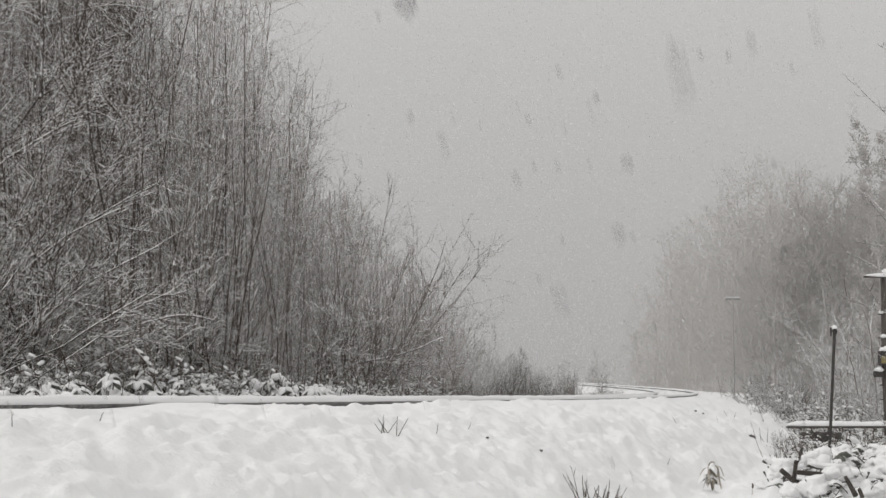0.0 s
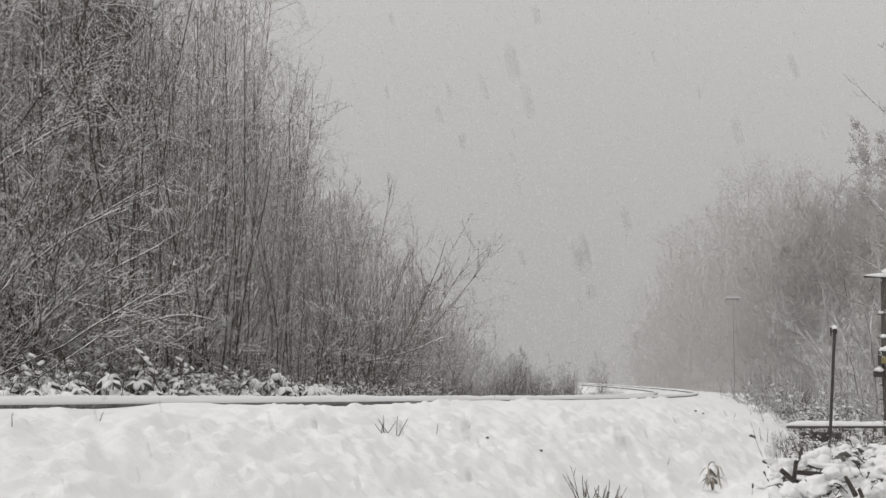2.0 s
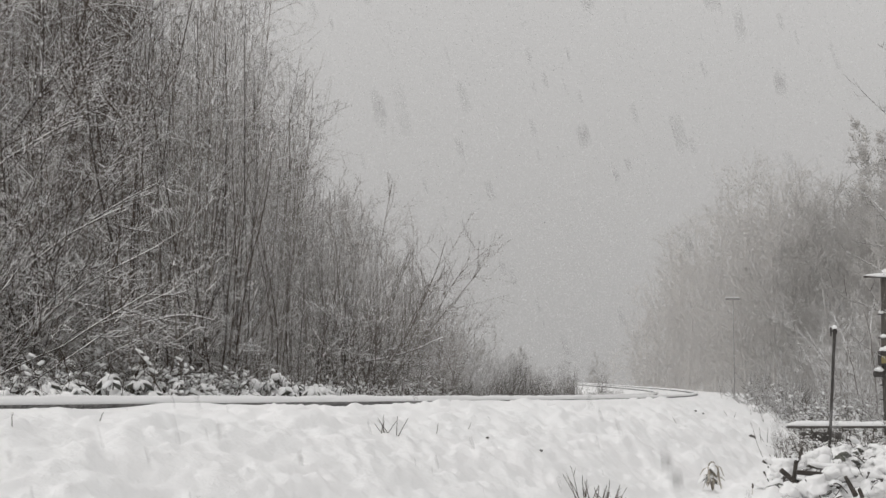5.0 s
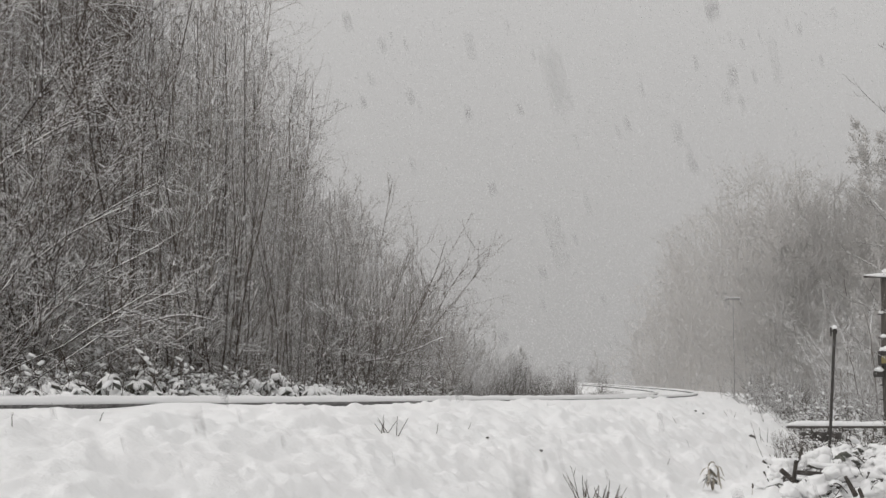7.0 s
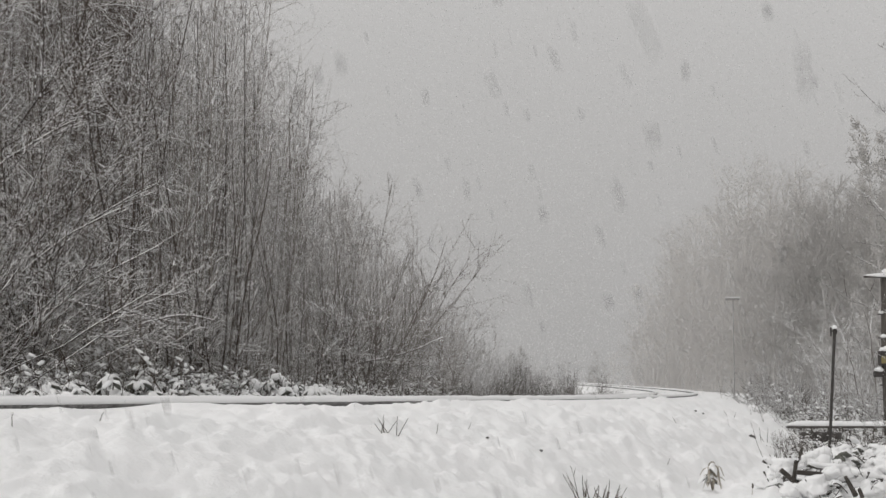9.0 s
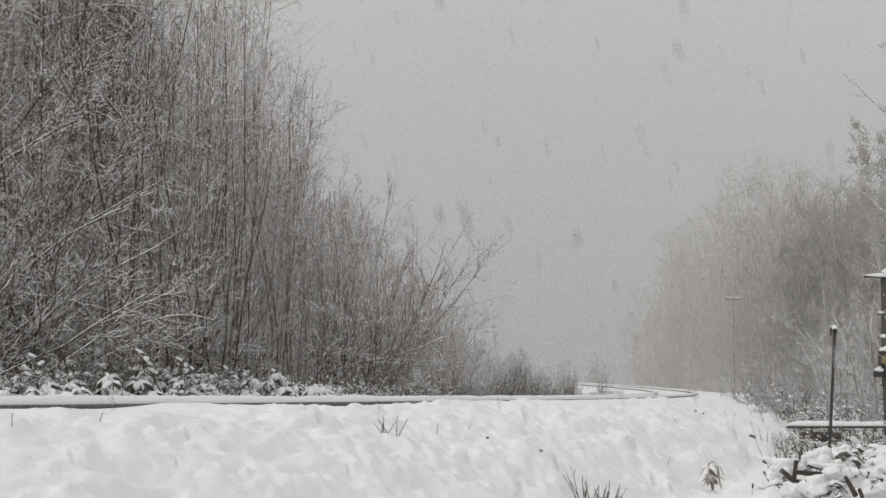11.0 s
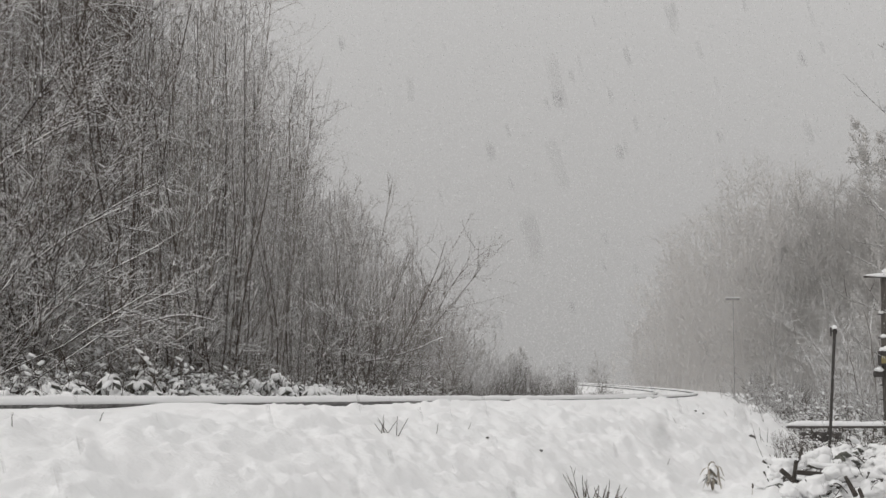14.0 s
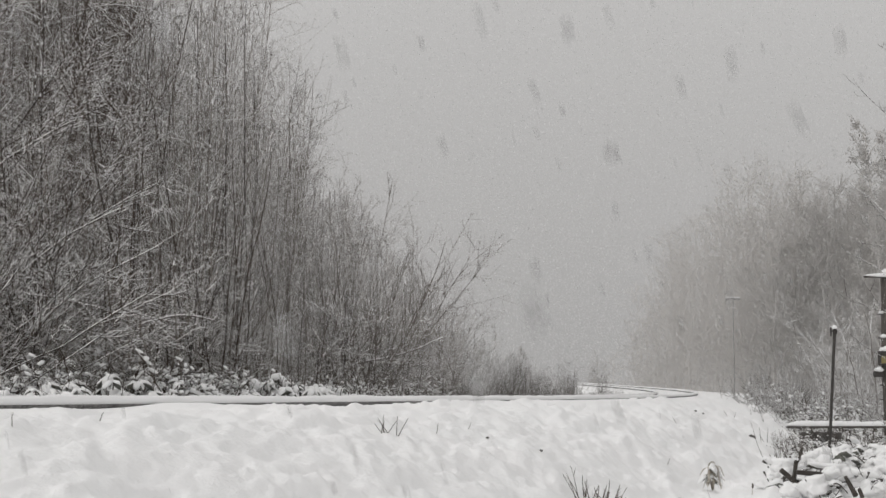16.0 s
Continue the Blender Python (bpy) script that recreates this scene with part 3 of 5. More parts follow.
# haze comes from the two twig colours, the stronger one beyond 84 m
far_wood("far_wood", "grey bare woods beyond the track, snowfall haze painted into their colour", HAZE_FAR, [p for p in spots if p[1] < 84], 73, 13.0, 0.013, 42, 7, 0.03)
far_wood("distant_wood", "pale woods further off, more snowfall haze painted into their colour", HAZE_PALE, [p for p in spots if p[1] >= 84], 75, 13.0, 0.017, 42, 7, 0.03)
spots = []
while len(spots) < 18:
    y, b = g.uniform(95, 150), g.uniform(-0.02, 0.13)
    x = b * y
    r, s = plan(x, y)
    if r < -5.5 or r > 6:
        spots.append((x, y, y * float(np.interp(b, [-0.02, 0.05, 0.10, 0.13], [0.05, 0.03, 0.03, 0.05])) / 13.0))
far_wood("far_scrub", "low grey scrub beside the line in the distance", HAZE_FAR, spots, 74, 13.0, 0.018, 30, 7, 0.03)


# ---- snow-laden evergreen undergrowth ----
def leaf_mesh(i, length, width, thick, droop):
    """One drooping leaf under a thick pad of snow: pale above, dark leaf below."""
    bm = bmesh.new()
    bmesh.ops.create_uvsphere(bm, u_segments=7, v_segments=4, radius=1.0)
    g = random.Random(300 + i)
    for v in bm.verts:
        u = (v.co.x + 1) / 2
        wide = 0.55 + 0.6 * math.sin(math.pi * min(1, u * 1.05))
        v.co = Vector((u * length, v.co.y * width * wide, v.co.z * thick * (1.0 if v.co.z > 0 else 0.35) - droop * u * u * length + g.gauss(0, thick * 0.10)))
    bm.normal_update()
    me = bpy.data.meshes.new("leaf")
    for f in bm.faces:
        f.smooth = True
        f.material_index = 1 if f.normal.z < -0.45 else 0
    bm.to_mesh(me)
    bm.free()
    me.materials.append(SNOW_CAP)
    me.materials.append(LEAF)
    return me


LEAVES = [leaf_mesh(0, 0.18, 0.056, 0.042, 0.45), leaf_mesh(1, 0.15, 0.064, 0.050, 0.6), leaf_mesh(2, 0.20, 0.054, 0.040, 0.35), leaf_mesh(3, 0.12, 0.066, 0.054, 0.6)]


def snowy_bush(seed, n_rosette, spread, height, leaf_size=1.0):
    """Rosettes of drooping snow-covered leaves on thin stems."""
    g = random.Random(seed)
    bush = new("evergreen_bush")
    st = Tubes()
    for k in range(n_rosette):
        x, y = g.gauss(0, spread), g.gauss(0, spread * 0.6)
        z = height * g.uniform(0.25, 1.0) * math.exp(-(x * x) / (4 * spread * spread))
        st.add([Vector((x * 0.4, y * 0.4, -0.15)), Vector((x * 0.8, y * 0.8, z * 0.6)), Vector((x, y, z))], [0.008, 0.006, 0.005], 4)
        a0, n = g.uniform(0, 360), g.choice((3, 4, 5))
        for i in range(n):
            leaf = new("leaf", g.choice(LEAVES))
            leaf.parent = bush
            f = g.uniform(0.45, 1.0) * leaf_size
            leaf.matrix_basis = pose(x, y, z, g.uniform(-22, 22), g.uniform(-12, 40), a0 + 360 * i / n + g.uniform(-35, 35)) @ Matrix.Diagonal((f, f, f, 1))
    for k in range(14):
        p = Vector((g.gauss(0, spread), g.gauss(0, spread * 0.5), 0.0))
        pts = wander(g, p, Vector((g.gauss(0, 0.5), g.gauss(0, 0.5), 1)), height * g.uniform(0.7, 1.7), 4, 0.2, -0.05)
        st.add(pts, taper(4, 0.005, 0.002), 3)
    tagged(mesh_object("woody_base", st.v, st.f, STEM, bush, "thin dark woody stems"), kind="stuff")
    return tagged(bush, "low evergreen bush, drooping leaves loaded with snow", "bush", "bushes along the track")


BUSH = [snowy_bush(201, 12, 0.26, 0.22), snowy_bush(202, 14, 0.34, 0.15), snowy_bush(203, 11, 0.25, 0.24)]


def clumpy_bush(seed, n, spread, height):
    """A dry bush of thin brown stems, each fork and tip holding a small uneven clump of snow."""
    g = random.Random(seed)
    st, snow = Tubes(), bmesh.new()
    for _ in range(n):
        p = Vector((g.gauss(0, spread * 0.6), g.gauss(0, spread * 0.5), -0.1))
        pts = wander(g, p, Vector((g.gauss(0, 0.45), g.gauss(0, 0.4), 1)), height * g.uniform(0.45, 1.1), 5, 0.16, -0.01)
        st.add(pts, taper(5, 0.007, 0.003), 4)
        sprays(st, g, pts, height * 0.3, 6, 0.004, 1, -0.02, 1.0, 0.2)
        for _ in range(6):
            c, _d = along(pts, g.uniform(0.25, 1.0))
            c = c + Vector((g.gauss(0, 0.05), g.gauss(0, 0.05), g.gauss(0, 0.02)))
            r = g.uniform(0.010, 0.030)
            turn = Euler((g.uniform(-0.5, 0.5), g.uniform(-0.6, 0.6), g.uniform(0, 6.28))).to_matrix()
            ball = bmesh.ops.create_icosphere(snow, subdivisions=1, radius=1.0)
            for v in ball["verts"]:
                m = v.co * (1 + 0.9 * noise.noise(v.co * 1.5 + c * 20))
                v.co = c + turn @ Vector((m.x * r * 2.0, m.y * r * 1.1, m.z * r * 0.62))
    b = new("bush")
    tagged(mesh_object("woody_tangle", st.v, st.f, STEM, b, "thin brown dry stems"), kind="stuff")
    tagged(part("snow", snow, SNOW_CAP, b, "small clumps of snow caught in the stems", True), kind="stuff")
    return tagged(b, "dry brown bush holding small clumps of snow", "bush", "dry bushes")


CLUMPY = [clumpy_bush(206, 26, 0.36, 0.80), clumpy_bush(208, 20, 0.45, 0.55)]
g = random.Random(204)
placed = []
for i in range(42):
    u = -0.315 + 0.235 * (i / 41) ** 1.1 + g.uniform(-0.004, 0.004)
    d = float(np.interp(u, [-0.32, -0.20, -0.08], [15.6, 17.9, 22.0])) + g.choice((0.0, 0.4, 0.9, 1.6))
    placed.append((*at(u, d), g.uniform(0.9, 1.45), 0.12))
for i in range(7):
    u = g.uniform(-0.075, 0.02)
    placed.append((*at(u, float(np.interp(u, [-0.08, 0.02], [22.5, 30.0])) + g.uniform(0, 1.5)), g.uniform(0.6, 0.9), 0.0))
for i, (x, y, k, dz) in enumerate(placed):
    if i < 3:
        BUSH[i].matrix_basis = pose(x, y, land_at(x, y) + dz, 0, 0, 40 * i)
    else:
        plant(BUSH[i % 3], x, y, g.uniform(0, 360), k, dz)


g = random.Random(207)
for i, (u, d, k) in enumerate(((0.256, 31.0, 1.0), (0.284, 30.0, 1.0), (0.235, 34, 0.9), (0.268, 30.5, 0.85), (0.28, 33, 1.1), (0.290, 35, 1.1), (0.245, 37, 1.1), (0.300, 36, 1.0), (0.225, 38, 0.9), (0.272, 37, 1.4), (0.262, 33, 1.0), (0.295, 31, 0.9), (0.240, 31.5, 0.7))):
    if i < 2:
        CLUMPY[i].matrix_basis = pose(*at(u, d), land_at(*at(u, d)), 0, 0, 15)
    else:
        plant(CLUMPY[i % 2], *at(u, d), g.uniform(0, 360), k * 1.45, 0.0)
for i in range(26):
    u = -0.315 + 0.30 * (i / 25) ** 1.15 + g.uniform(-0.005, 0.005)
    d = float(np.interp(u, [-0.32, -0.20, -0.08, 0.0], [16.6, 18.3, 22.4, 28.0])) + g.uniform(0, 0.8)
    plant(CLUMPY[i % 2], *at(u, d), g.uniform(0, 360), g.uniform(1.0, 1.4) * float(np.interp(u, [-0.2, -0.1], [1.0, 0.65])), 0.08)
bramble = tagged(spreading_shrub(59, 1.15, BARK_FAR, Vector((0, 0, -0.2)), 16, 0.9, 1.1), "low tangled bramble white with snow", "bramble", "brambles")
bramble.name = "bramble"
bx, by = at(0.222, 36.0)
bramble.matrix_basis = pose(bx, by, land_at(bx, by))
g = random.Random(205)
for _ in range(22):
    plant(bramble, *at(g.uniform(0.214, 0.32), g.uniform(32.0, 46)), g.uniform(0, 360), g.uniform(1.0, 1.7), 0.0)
for _ in range(14):
    u = g.uniform(-0.31, -0.10)
    plant(bramble, *at(u, float(np.interp(u, [-0.32, -0.20, -0.08], [16.6, 18.4, 22.5])) + g.uniform(0, 0.8)), g.uniform(0, 360), g.uniform(0.45, 0.75), 0.0)
dark_bramble = tagged(spreading_shrub(60, 0.9, BARK_NEAR, Vector((0, 0, -0.2)), 14, 0.9, 1.0), "low tangled bramble with snow on its stems", "bramble", "brambles")
dark_bramble.name = "bramble"
bx, by = at(-0.24, 17.6)
dark_bramble.matrix_basis = pose(bx, by, land_at(bx, by))
for _ in range(16):
    x, y = on_line(g.uniform(28, 56), g.uniform(-5.5, -3.9))
    plant(dark_bramble, x, y, g.uniform(0, 360), g.uniform(0.7, 1.2), 0.0)
for _ in range(16):
    u = g.uniform(-0.31, -0.02)
    plant(dark_bramble, *at(u, float(np.interp(u, [-0.32, -0.20, -0.08, 0.0], [16.8, 18.6, 22.8, 28.0])) + g.uniform(0, 1.0)), g.uniform(0, 360), g.uniform(0.6, 1.0), 0.0)


# ---- dry weeds ----
def weed_clump(seed, n, height, spread, lean=0.18, mat=REED, r=0.006):
    g = random.Random(seed)
    tb = Tubes()
    for _ in range(n):
        h = height * g.uniform(0.45, 1.0)
        pts = wander(g, Vector((g.gauss(0, spread), g.gauss(0, spread), -0.08)), Vector((g.gauss(0, lean), g.gauss(0, lean), 1)), h, 4, 0.06, 0.02)
        tb.add(pts, taper(4, r, r * 0.5), 3)
        sprays(tb, g, pts, 0.22 * height, 7, r * 0.55, 0, 0.06, 0.95, 0.25)
    c = new("weed_clump")
    tagged(mesh_object("tuft", tb.v, tb.f, mat, c), kind="stuff")
    return tagged(c, "clump of dry grey-brown weeds dusted with snow", "weeds", "weeds beside the track")


WEED = [weed_clump(401, 56, 1.3, 0.22, 0.34, r=0.0048), weed_clump(402, 30, 0.95, 0.34, 0.42, r=0.005), weed_clump(403, 26, 1.5, 0.12, 0.14, r=0.005)]
g = random.Random(404)
spots = []
for u, d, k, size in ((0.046, 40, 0, 1.2), (0.053, 41, 0, 1.45), (0.058, 41.5, 1, 1.7), (0.066, 42, 0, 0.9), (0.083, 45.5, 2, 1.30), (0.087, 46.5, 2, 1.10), (0.040, 39, 1, 1.4), (0.071, 43.5, 1, 1.2), (0.077, 44.5, 1, 1.3),
                      (0.030, 37, 1, 1.3), (0.108, 58, 2, 0.9), (0.050, 40.5, 0, 1.4), (0.022, 36, 1, 1.2), (0.010, 34, 0, 0.9), (0.096, 54, 1, 0.8), (0.110, 60, 1, 0.6), (0.041, 41, 0, 0.9), (0.100, 55, 1, 0.7), (0.000, 33, 1, 1.1)):
    spots.append((*at(u, d), k, size))
for _ in range(44):
    x, y = on_line(g.uniform(33, 62), g.uniform(-4.6, -3.2))
    spots.append((x, y, 1, g.uniform(0.35, 0.65)))
for _ in range(26):
    u = g.uniform(-0.30, 0.03)
    spots.append((*at(u, float(np.interp(u, [-0.31, -0.20, -0.08, 0.03], [16.4, 18.6, 23.0, 33.0])) + g.uniform(0, 1.2)), g.choice((0, 1)), g.uniform(0.3, 0.6)))
for _ in range(14):
    spots.append((*at(g.uniform(0.212, 0.32), g.uniform(34, 52)), g.choice((0, 1)), g.uniform(0.7, 1.2)))
for i, (x, y, k, size) in enumerate(spots):
    if i in (0, 2, 4):
        WEED[k].matrix_basis = pose(x, y, land_at(x, y))
    else:
        plant(WEED[k], x, y, g.uniform(0, 360), size, 0.0)


def sprig(u, d, seed, stems, height, lean=(0, 0), head=False, mat=None, r=0.004, flare=0.28, tight=1.0):
    """A few bare stalks standing out of the snow."""
    g = random.Random(seed)
    x, y = at(u, d)
    t = base("dead_stalks", x, y, land_at(x, y))
    for k in range(stems):
        tb = Tubes()
        p = Vector((tight * g.gauss(0, 0.03 + 0.015 * stems), g.gauss(0, 0.04), -0.06))
        pts = wander(g, p, Vector((lean[0] + g.gauss(0, flare), lean[1] + g.gauss(0, 0.2), 1)), height * g.uniform(0.6, 1.1) + 0.06, 5, 0.045, 0.0)
        tb.add(pts, taper(5, r, r * 0.5), 5)
        sprays(tb, g, pts, height * 0.35, g.choice((0, 1, 2)), r * 0.6, 0, 0.1, 0.6, 0.4)
        stalk = mesh_object("stalk", tb.v, tb.f, mat or STEM, t)
        if head and k % 4 == 0:
            bm = bmesh.new()
            bmesh.ops.create_icosphere(bm, subdivisions=2, radius=1.0)
            for v in bm.verts:
                v.co = Vector((v.co.x * 0.010, v.co.y * 0.010, v.co.z * 0.026)) * (1 + g.uniform(-0.25, 0.25)) + pts[-1]
            part("seed_head", bm, STEM, stalk, "dark dried seed head")
    return tagged(t, "dark dead weed stalks poking out of the snow", "weed stalks", "stalks on the slope")


sprig(-0.0385, 11.9, 501, 8, 0.15, flare=0.65, tight=0.3)
sprig(-0.0065, 12.9, 503, 1, 0.10)
sprig(0.0195, 13.6, 504, 1, 0.10, (0.25, 0))
sprig(-0.300, 8.2, 505, 1, 0.11)
sprig(-0.148, 8.0, 506, 1, 0.07)
sprig(-0.096, 8.4, 507, 2, 0.13, (-0.5, 0))
sprig(-0.029, 8.8, 508, 2, 0.09, (0.3, 0))
sprig(-0.176, 9.2, 511, 1, 0.05, (0.9, 0))
sprig(-0.24, 9.4, 512, 1, 0.05, (0.6, 0))
sprig(0.091, 12.6, 513, 4, 0.34, (-0.25, 0), False)
sprig(0.098, 12.8, 514, 5, 0.20, (0.1, 0), False, None, 0.005, 0.35, 0.4)
sprig(0.105, 12.9, 515, 8, 0.17, (0.05, 0), False, None, 0.005, 0.4, 0.4)
sprig(0.110, 13.0, 526, 7, 0.13, (0.1, 0), False, None, 0.005, 0.45, 0.35)
sprig(0.120, 13.2, 516, 3, 0.10)
sprig(0.203, 15.4, 517, 1, 0.19, (-0.1, 0), True, STRAW)
sprig(0.2235, 22.0, 518, 2, 0.62, (0, 0), False)
sprig(0.232, 21.0, 519, 3, 0.36, (0.2, 0), False)
sprig(0.239, 20.0, 520, 2, 0.42, (0.05, 0), False)
sprig(0.249, 18.5, 521, 2, 0.30, (0.25, 0), False, None, 0.008)
sprig(0.195, 27.0, 522, 2, 0.16)
sprig(0.213, 30.0, 523, 3, 0.25)
sprig(0.150, 16.5, 524, 1, 0.10, (0.5, 0))
sprig(0.155, 22.0, 525, 1, 0.09)
for k, (u, d, h) in enumerate(((0.226, 20.5, 0.30), (0.229, 19.5, 0.22), (0.2345, 22.5, 0.35), (0.236, 19.0, 0.25), (0.243, 21.5, 0.40), (0.218, 24.0, 0.25), (0.2255, 23.5, 0.30), (0.246, 19.5, 0.3), (0.231, 23.8, 0.28))):
    sprig(u, d, 550 + k, 2 + k % 3, h, (0.05, 0), False, None, 0.0055, 0.3)


def dry_tussock(u, d, seed):
    """A hanging tuft of pale dead leaves with snow on top."""
    g = random.Random(seed)
    x, y = at(u, d)
    t = base("dry_tussock", x, y, land_at(x, y) - 0.02)
    for _ in range(40):
        a = g.uniform(0, 2 * math.pi)
        w = Vector((math.cos(a), math.sin(a), 0))
        h = g.uniform(0.12, 0.33)
        wide, hang = g.uniform(0.4, 1.5), g.uniform(0.15, 0.75)
        tb = Tubes()
        tb.add([Vector((0, 0, 0)), w * 0.03 * wide + Vector((0, 0, h)), w * 0.07 * wide + Vector((0, 0, h * 0.92)), w * 0.10 * wide + Vector((0, 0, h * hang))], [0.003, 0.005, 0.007, 0.002], 4)
        mesh_object("dead_leaf", tb.v, tb.f, STRAW if g.random() < 0.86 else STEM, t)
    for _ in range(9):
        leaf = new("snow_pad", g.choice(LEAVES))
        leaf.parent = t
        leaf.matrix_basis = pose(g.gauss(0, 0.03), g.gauss(0, 0.03), 0.25 + g.uniform(-0.10, 0.05), 0, g.uniform(10, 40), g.uniform(0, 360)) @ Matrix.Diagonal((0.7, 0.8, 0.8, 1))
    return tagged(t, "tuft of pale withered leaves topped with snow", "tussock")


dry_tussock(0.1815, 16.0, 532)


def stone(u, d, size, seed, name="stone", label="dark stone half buried in snow", mat=None):
    g = random.Random(seed)
    x, y = at(u, d)
    bm = bmesh.new()
    bmesh.ops.create_icosphere(bm, subdivisions=2, radius=size)
    for v in bm.verts:
        v.co *= 1 + g.uniform(-0.18, 0.18)
        v.co.z *= 0.7
    ob = part(name, bm, mat or STONE)
    ob.matrix_basis = pose(x, y, land_at(x, y) + size * 0.15, 0, 0, g.uniform(0, 360))
    return tagged(ob, label, "stone")


stone(0.2085, 24.0, 0.075, 541)
stone(0.171, 24.5, 0.022, 542)
stone(0.176, 26.0, 0.022, 543)
stone(0.030, 13.5, 0.016, 544)
stone(0.066, 13.6, 0.018, 545)


# ---- beside the bank: stake, beam over a culvert, wooden post, brush heap ----
def blob(size, seed, flat=0.6, rough=0.16, subdiv=3):
    """A soft uneven pillow of snow."""
    bm = bmesh.new()
    bmesh.ops.create_icosphere(bm, subdivisions=subdiv, radius=1.0)
    for v in bm.verts:
        n = v.co.normalized()
        k = 1 + rough * noise.noise(n * 1.7 + Vector((seed * 3.1, 0, 0))) * 2 + rough * 0.5 * noise.noise(n * 4 + Vector((0, seed * 2.3, 0)))
        v.co = Vector((n.x * size * k, n.y * size * k, n.z * size * flat * k))
    return bm


def box(bm, x0, x1, y0, y1, z0, z1, bevel=0.008):
    r = bmesh.ops.create_cube(bm, size=1.0)
    for v in r["verts"]:
        v.co = Vector(((x0 + x1) / 2 + v.co.x * (x1 - x0), (y0 + y1) / 2 + v.co.y * (y1 - y0), (z0 + z1) / 2 + v.co.z * (z1 - z0)))
    if bevel:
        bmesh.ops.bevel(bm, geom=list({e for v in r["verts"] for e in v.link_edges}), offset=bevel, segments=2, affect="EDGES")


def stake():
    x, y = at(0.2596, 22.0)
    z = land_at(x, y)
    top = EYE + 1.0 - z
    t = base("metal_stake", x, y, z)
    rod = Tubes()
    n = 8
    rod.add([Vector((0.155 * i / n, 0, -0.3 + (top + 0.3) * i / n)) for i in range(n + 1)], [0.023] * (n + 1), 8)
    mesh_object("rod", rod.v, rod.f, IRON, t)
    bm = bmesh.new()
    box(bm, 0.125, 0.185, -0.03, 0.03, top - 0.09, top - 0.01, 0.01)
    box(bm, 0.085, 0.105, -0.012, 0.012, top - 0.12, top + 0.015, 0.004)
    box(bm, 0.09, 0.14, -0.008, 0.008, top - 0.06, top - 0.04, 0.003)
    part("head", bm, IRON, t, "dark metal head clamped on the rod")
    cap = part("snow_cap", blob(0.040, 3, 0.8), SNOW_CAP, t, "lump of snow on top")
    cap.matrix_basis = pose(0.155, 0, top + 0.012)
    cap = part("snow_cap", blob(0.018, 4, 0.6), SNOW_CAP, t, "small lump of snow")
    cap.matrix_basis = pose(0.095, 0, top + 0.02)
    tagged(t, "thin dark leaning metal stake capped with snow", "stake")


stake()


def beam():
    x0, d = 0.2325 * 28, 28.0
    t = base("timber_beam", x0, d, EYE)
    bm = bmesh.new()
    box(bm, 0, 2.3, -0.06, 0.06, -0.622, -0.575, 0.010)
    part("timber", bm, TIMBER, t, "dark weathered timber rail")
    v, f, n = [], [], 60
    prof = [(-0.065, 0.0), (-0.08, 0.028), (-0.055, 0.066), (0.0, 0.080), (0.055, 0.066), (0.08, 0.028), (0.065, 0.0)]
    for i in range(n + 1):
        x = -0.03 + 2.36 * i / n
        k = 0.50 + 0.65 * float(bumps(x * 3.1, 0.4, 61)) + 0.55 * float(bumps(x * 9, 0.4, 62))
        e = min(1.0, 0.35 + 6 * min(i, n - i) / n)
        v += [(x, a * e, -0.577 + b * k * e) for a, b in prof]
    m = len(prof)
    for i in range(n):
        for k in range(m):
            a, b = i * m + k, i * m + (k + 1) % m
            f.append((a, b, b + m, a + m))
    f += [tuple(range(m)), tuple(range(n * m + m - 1, n * m - 1, -1))]
    mesh_object("snow_cap", v, f, SNOW_CAP, t, "thick ridge of snow along the beam")
    for px in (0.42, 1.95):
        bm = bmesh.new()
        box(bm, px - 0.06, px + 0.06, -0.05, 0.06, -1.3, -0.66, 0.01)
        part("post", bm, TIMBER, t)
    tagged(t, "low horizontal timber beam under a ridge of snow", "beam")
    w = base("culvert_wall", x0 + 0.42, d + 0.35, EYE)
    g = random.Random(611)
    for row in range(4):
        x = -0.05 + 0.12 * (row % 2)
        while x < 0.62:
            l = g.uniform(0.18, 0.34)
            bm = bmesh.new()
            box(bm, x, x + l - 0.015, 0.0 + g.uniform(0, 0.03), 0.25, -0.70 - 0.15 * (row + 1), -0.70 - 0.15 * row - 0.014, 0.015)
            part("stone", bm, STONE, w)
            x += l
    bm = bmesh.new()
    box(bm, -0.04, 0.62, 0.06, 0.3, -1.35, -0.71, 0.0)
    part("mortar_core", bm, ROTTEN, w)
    tagged(w, "dark damp stone headwall of a culvert below the beam", "wall")


beam()


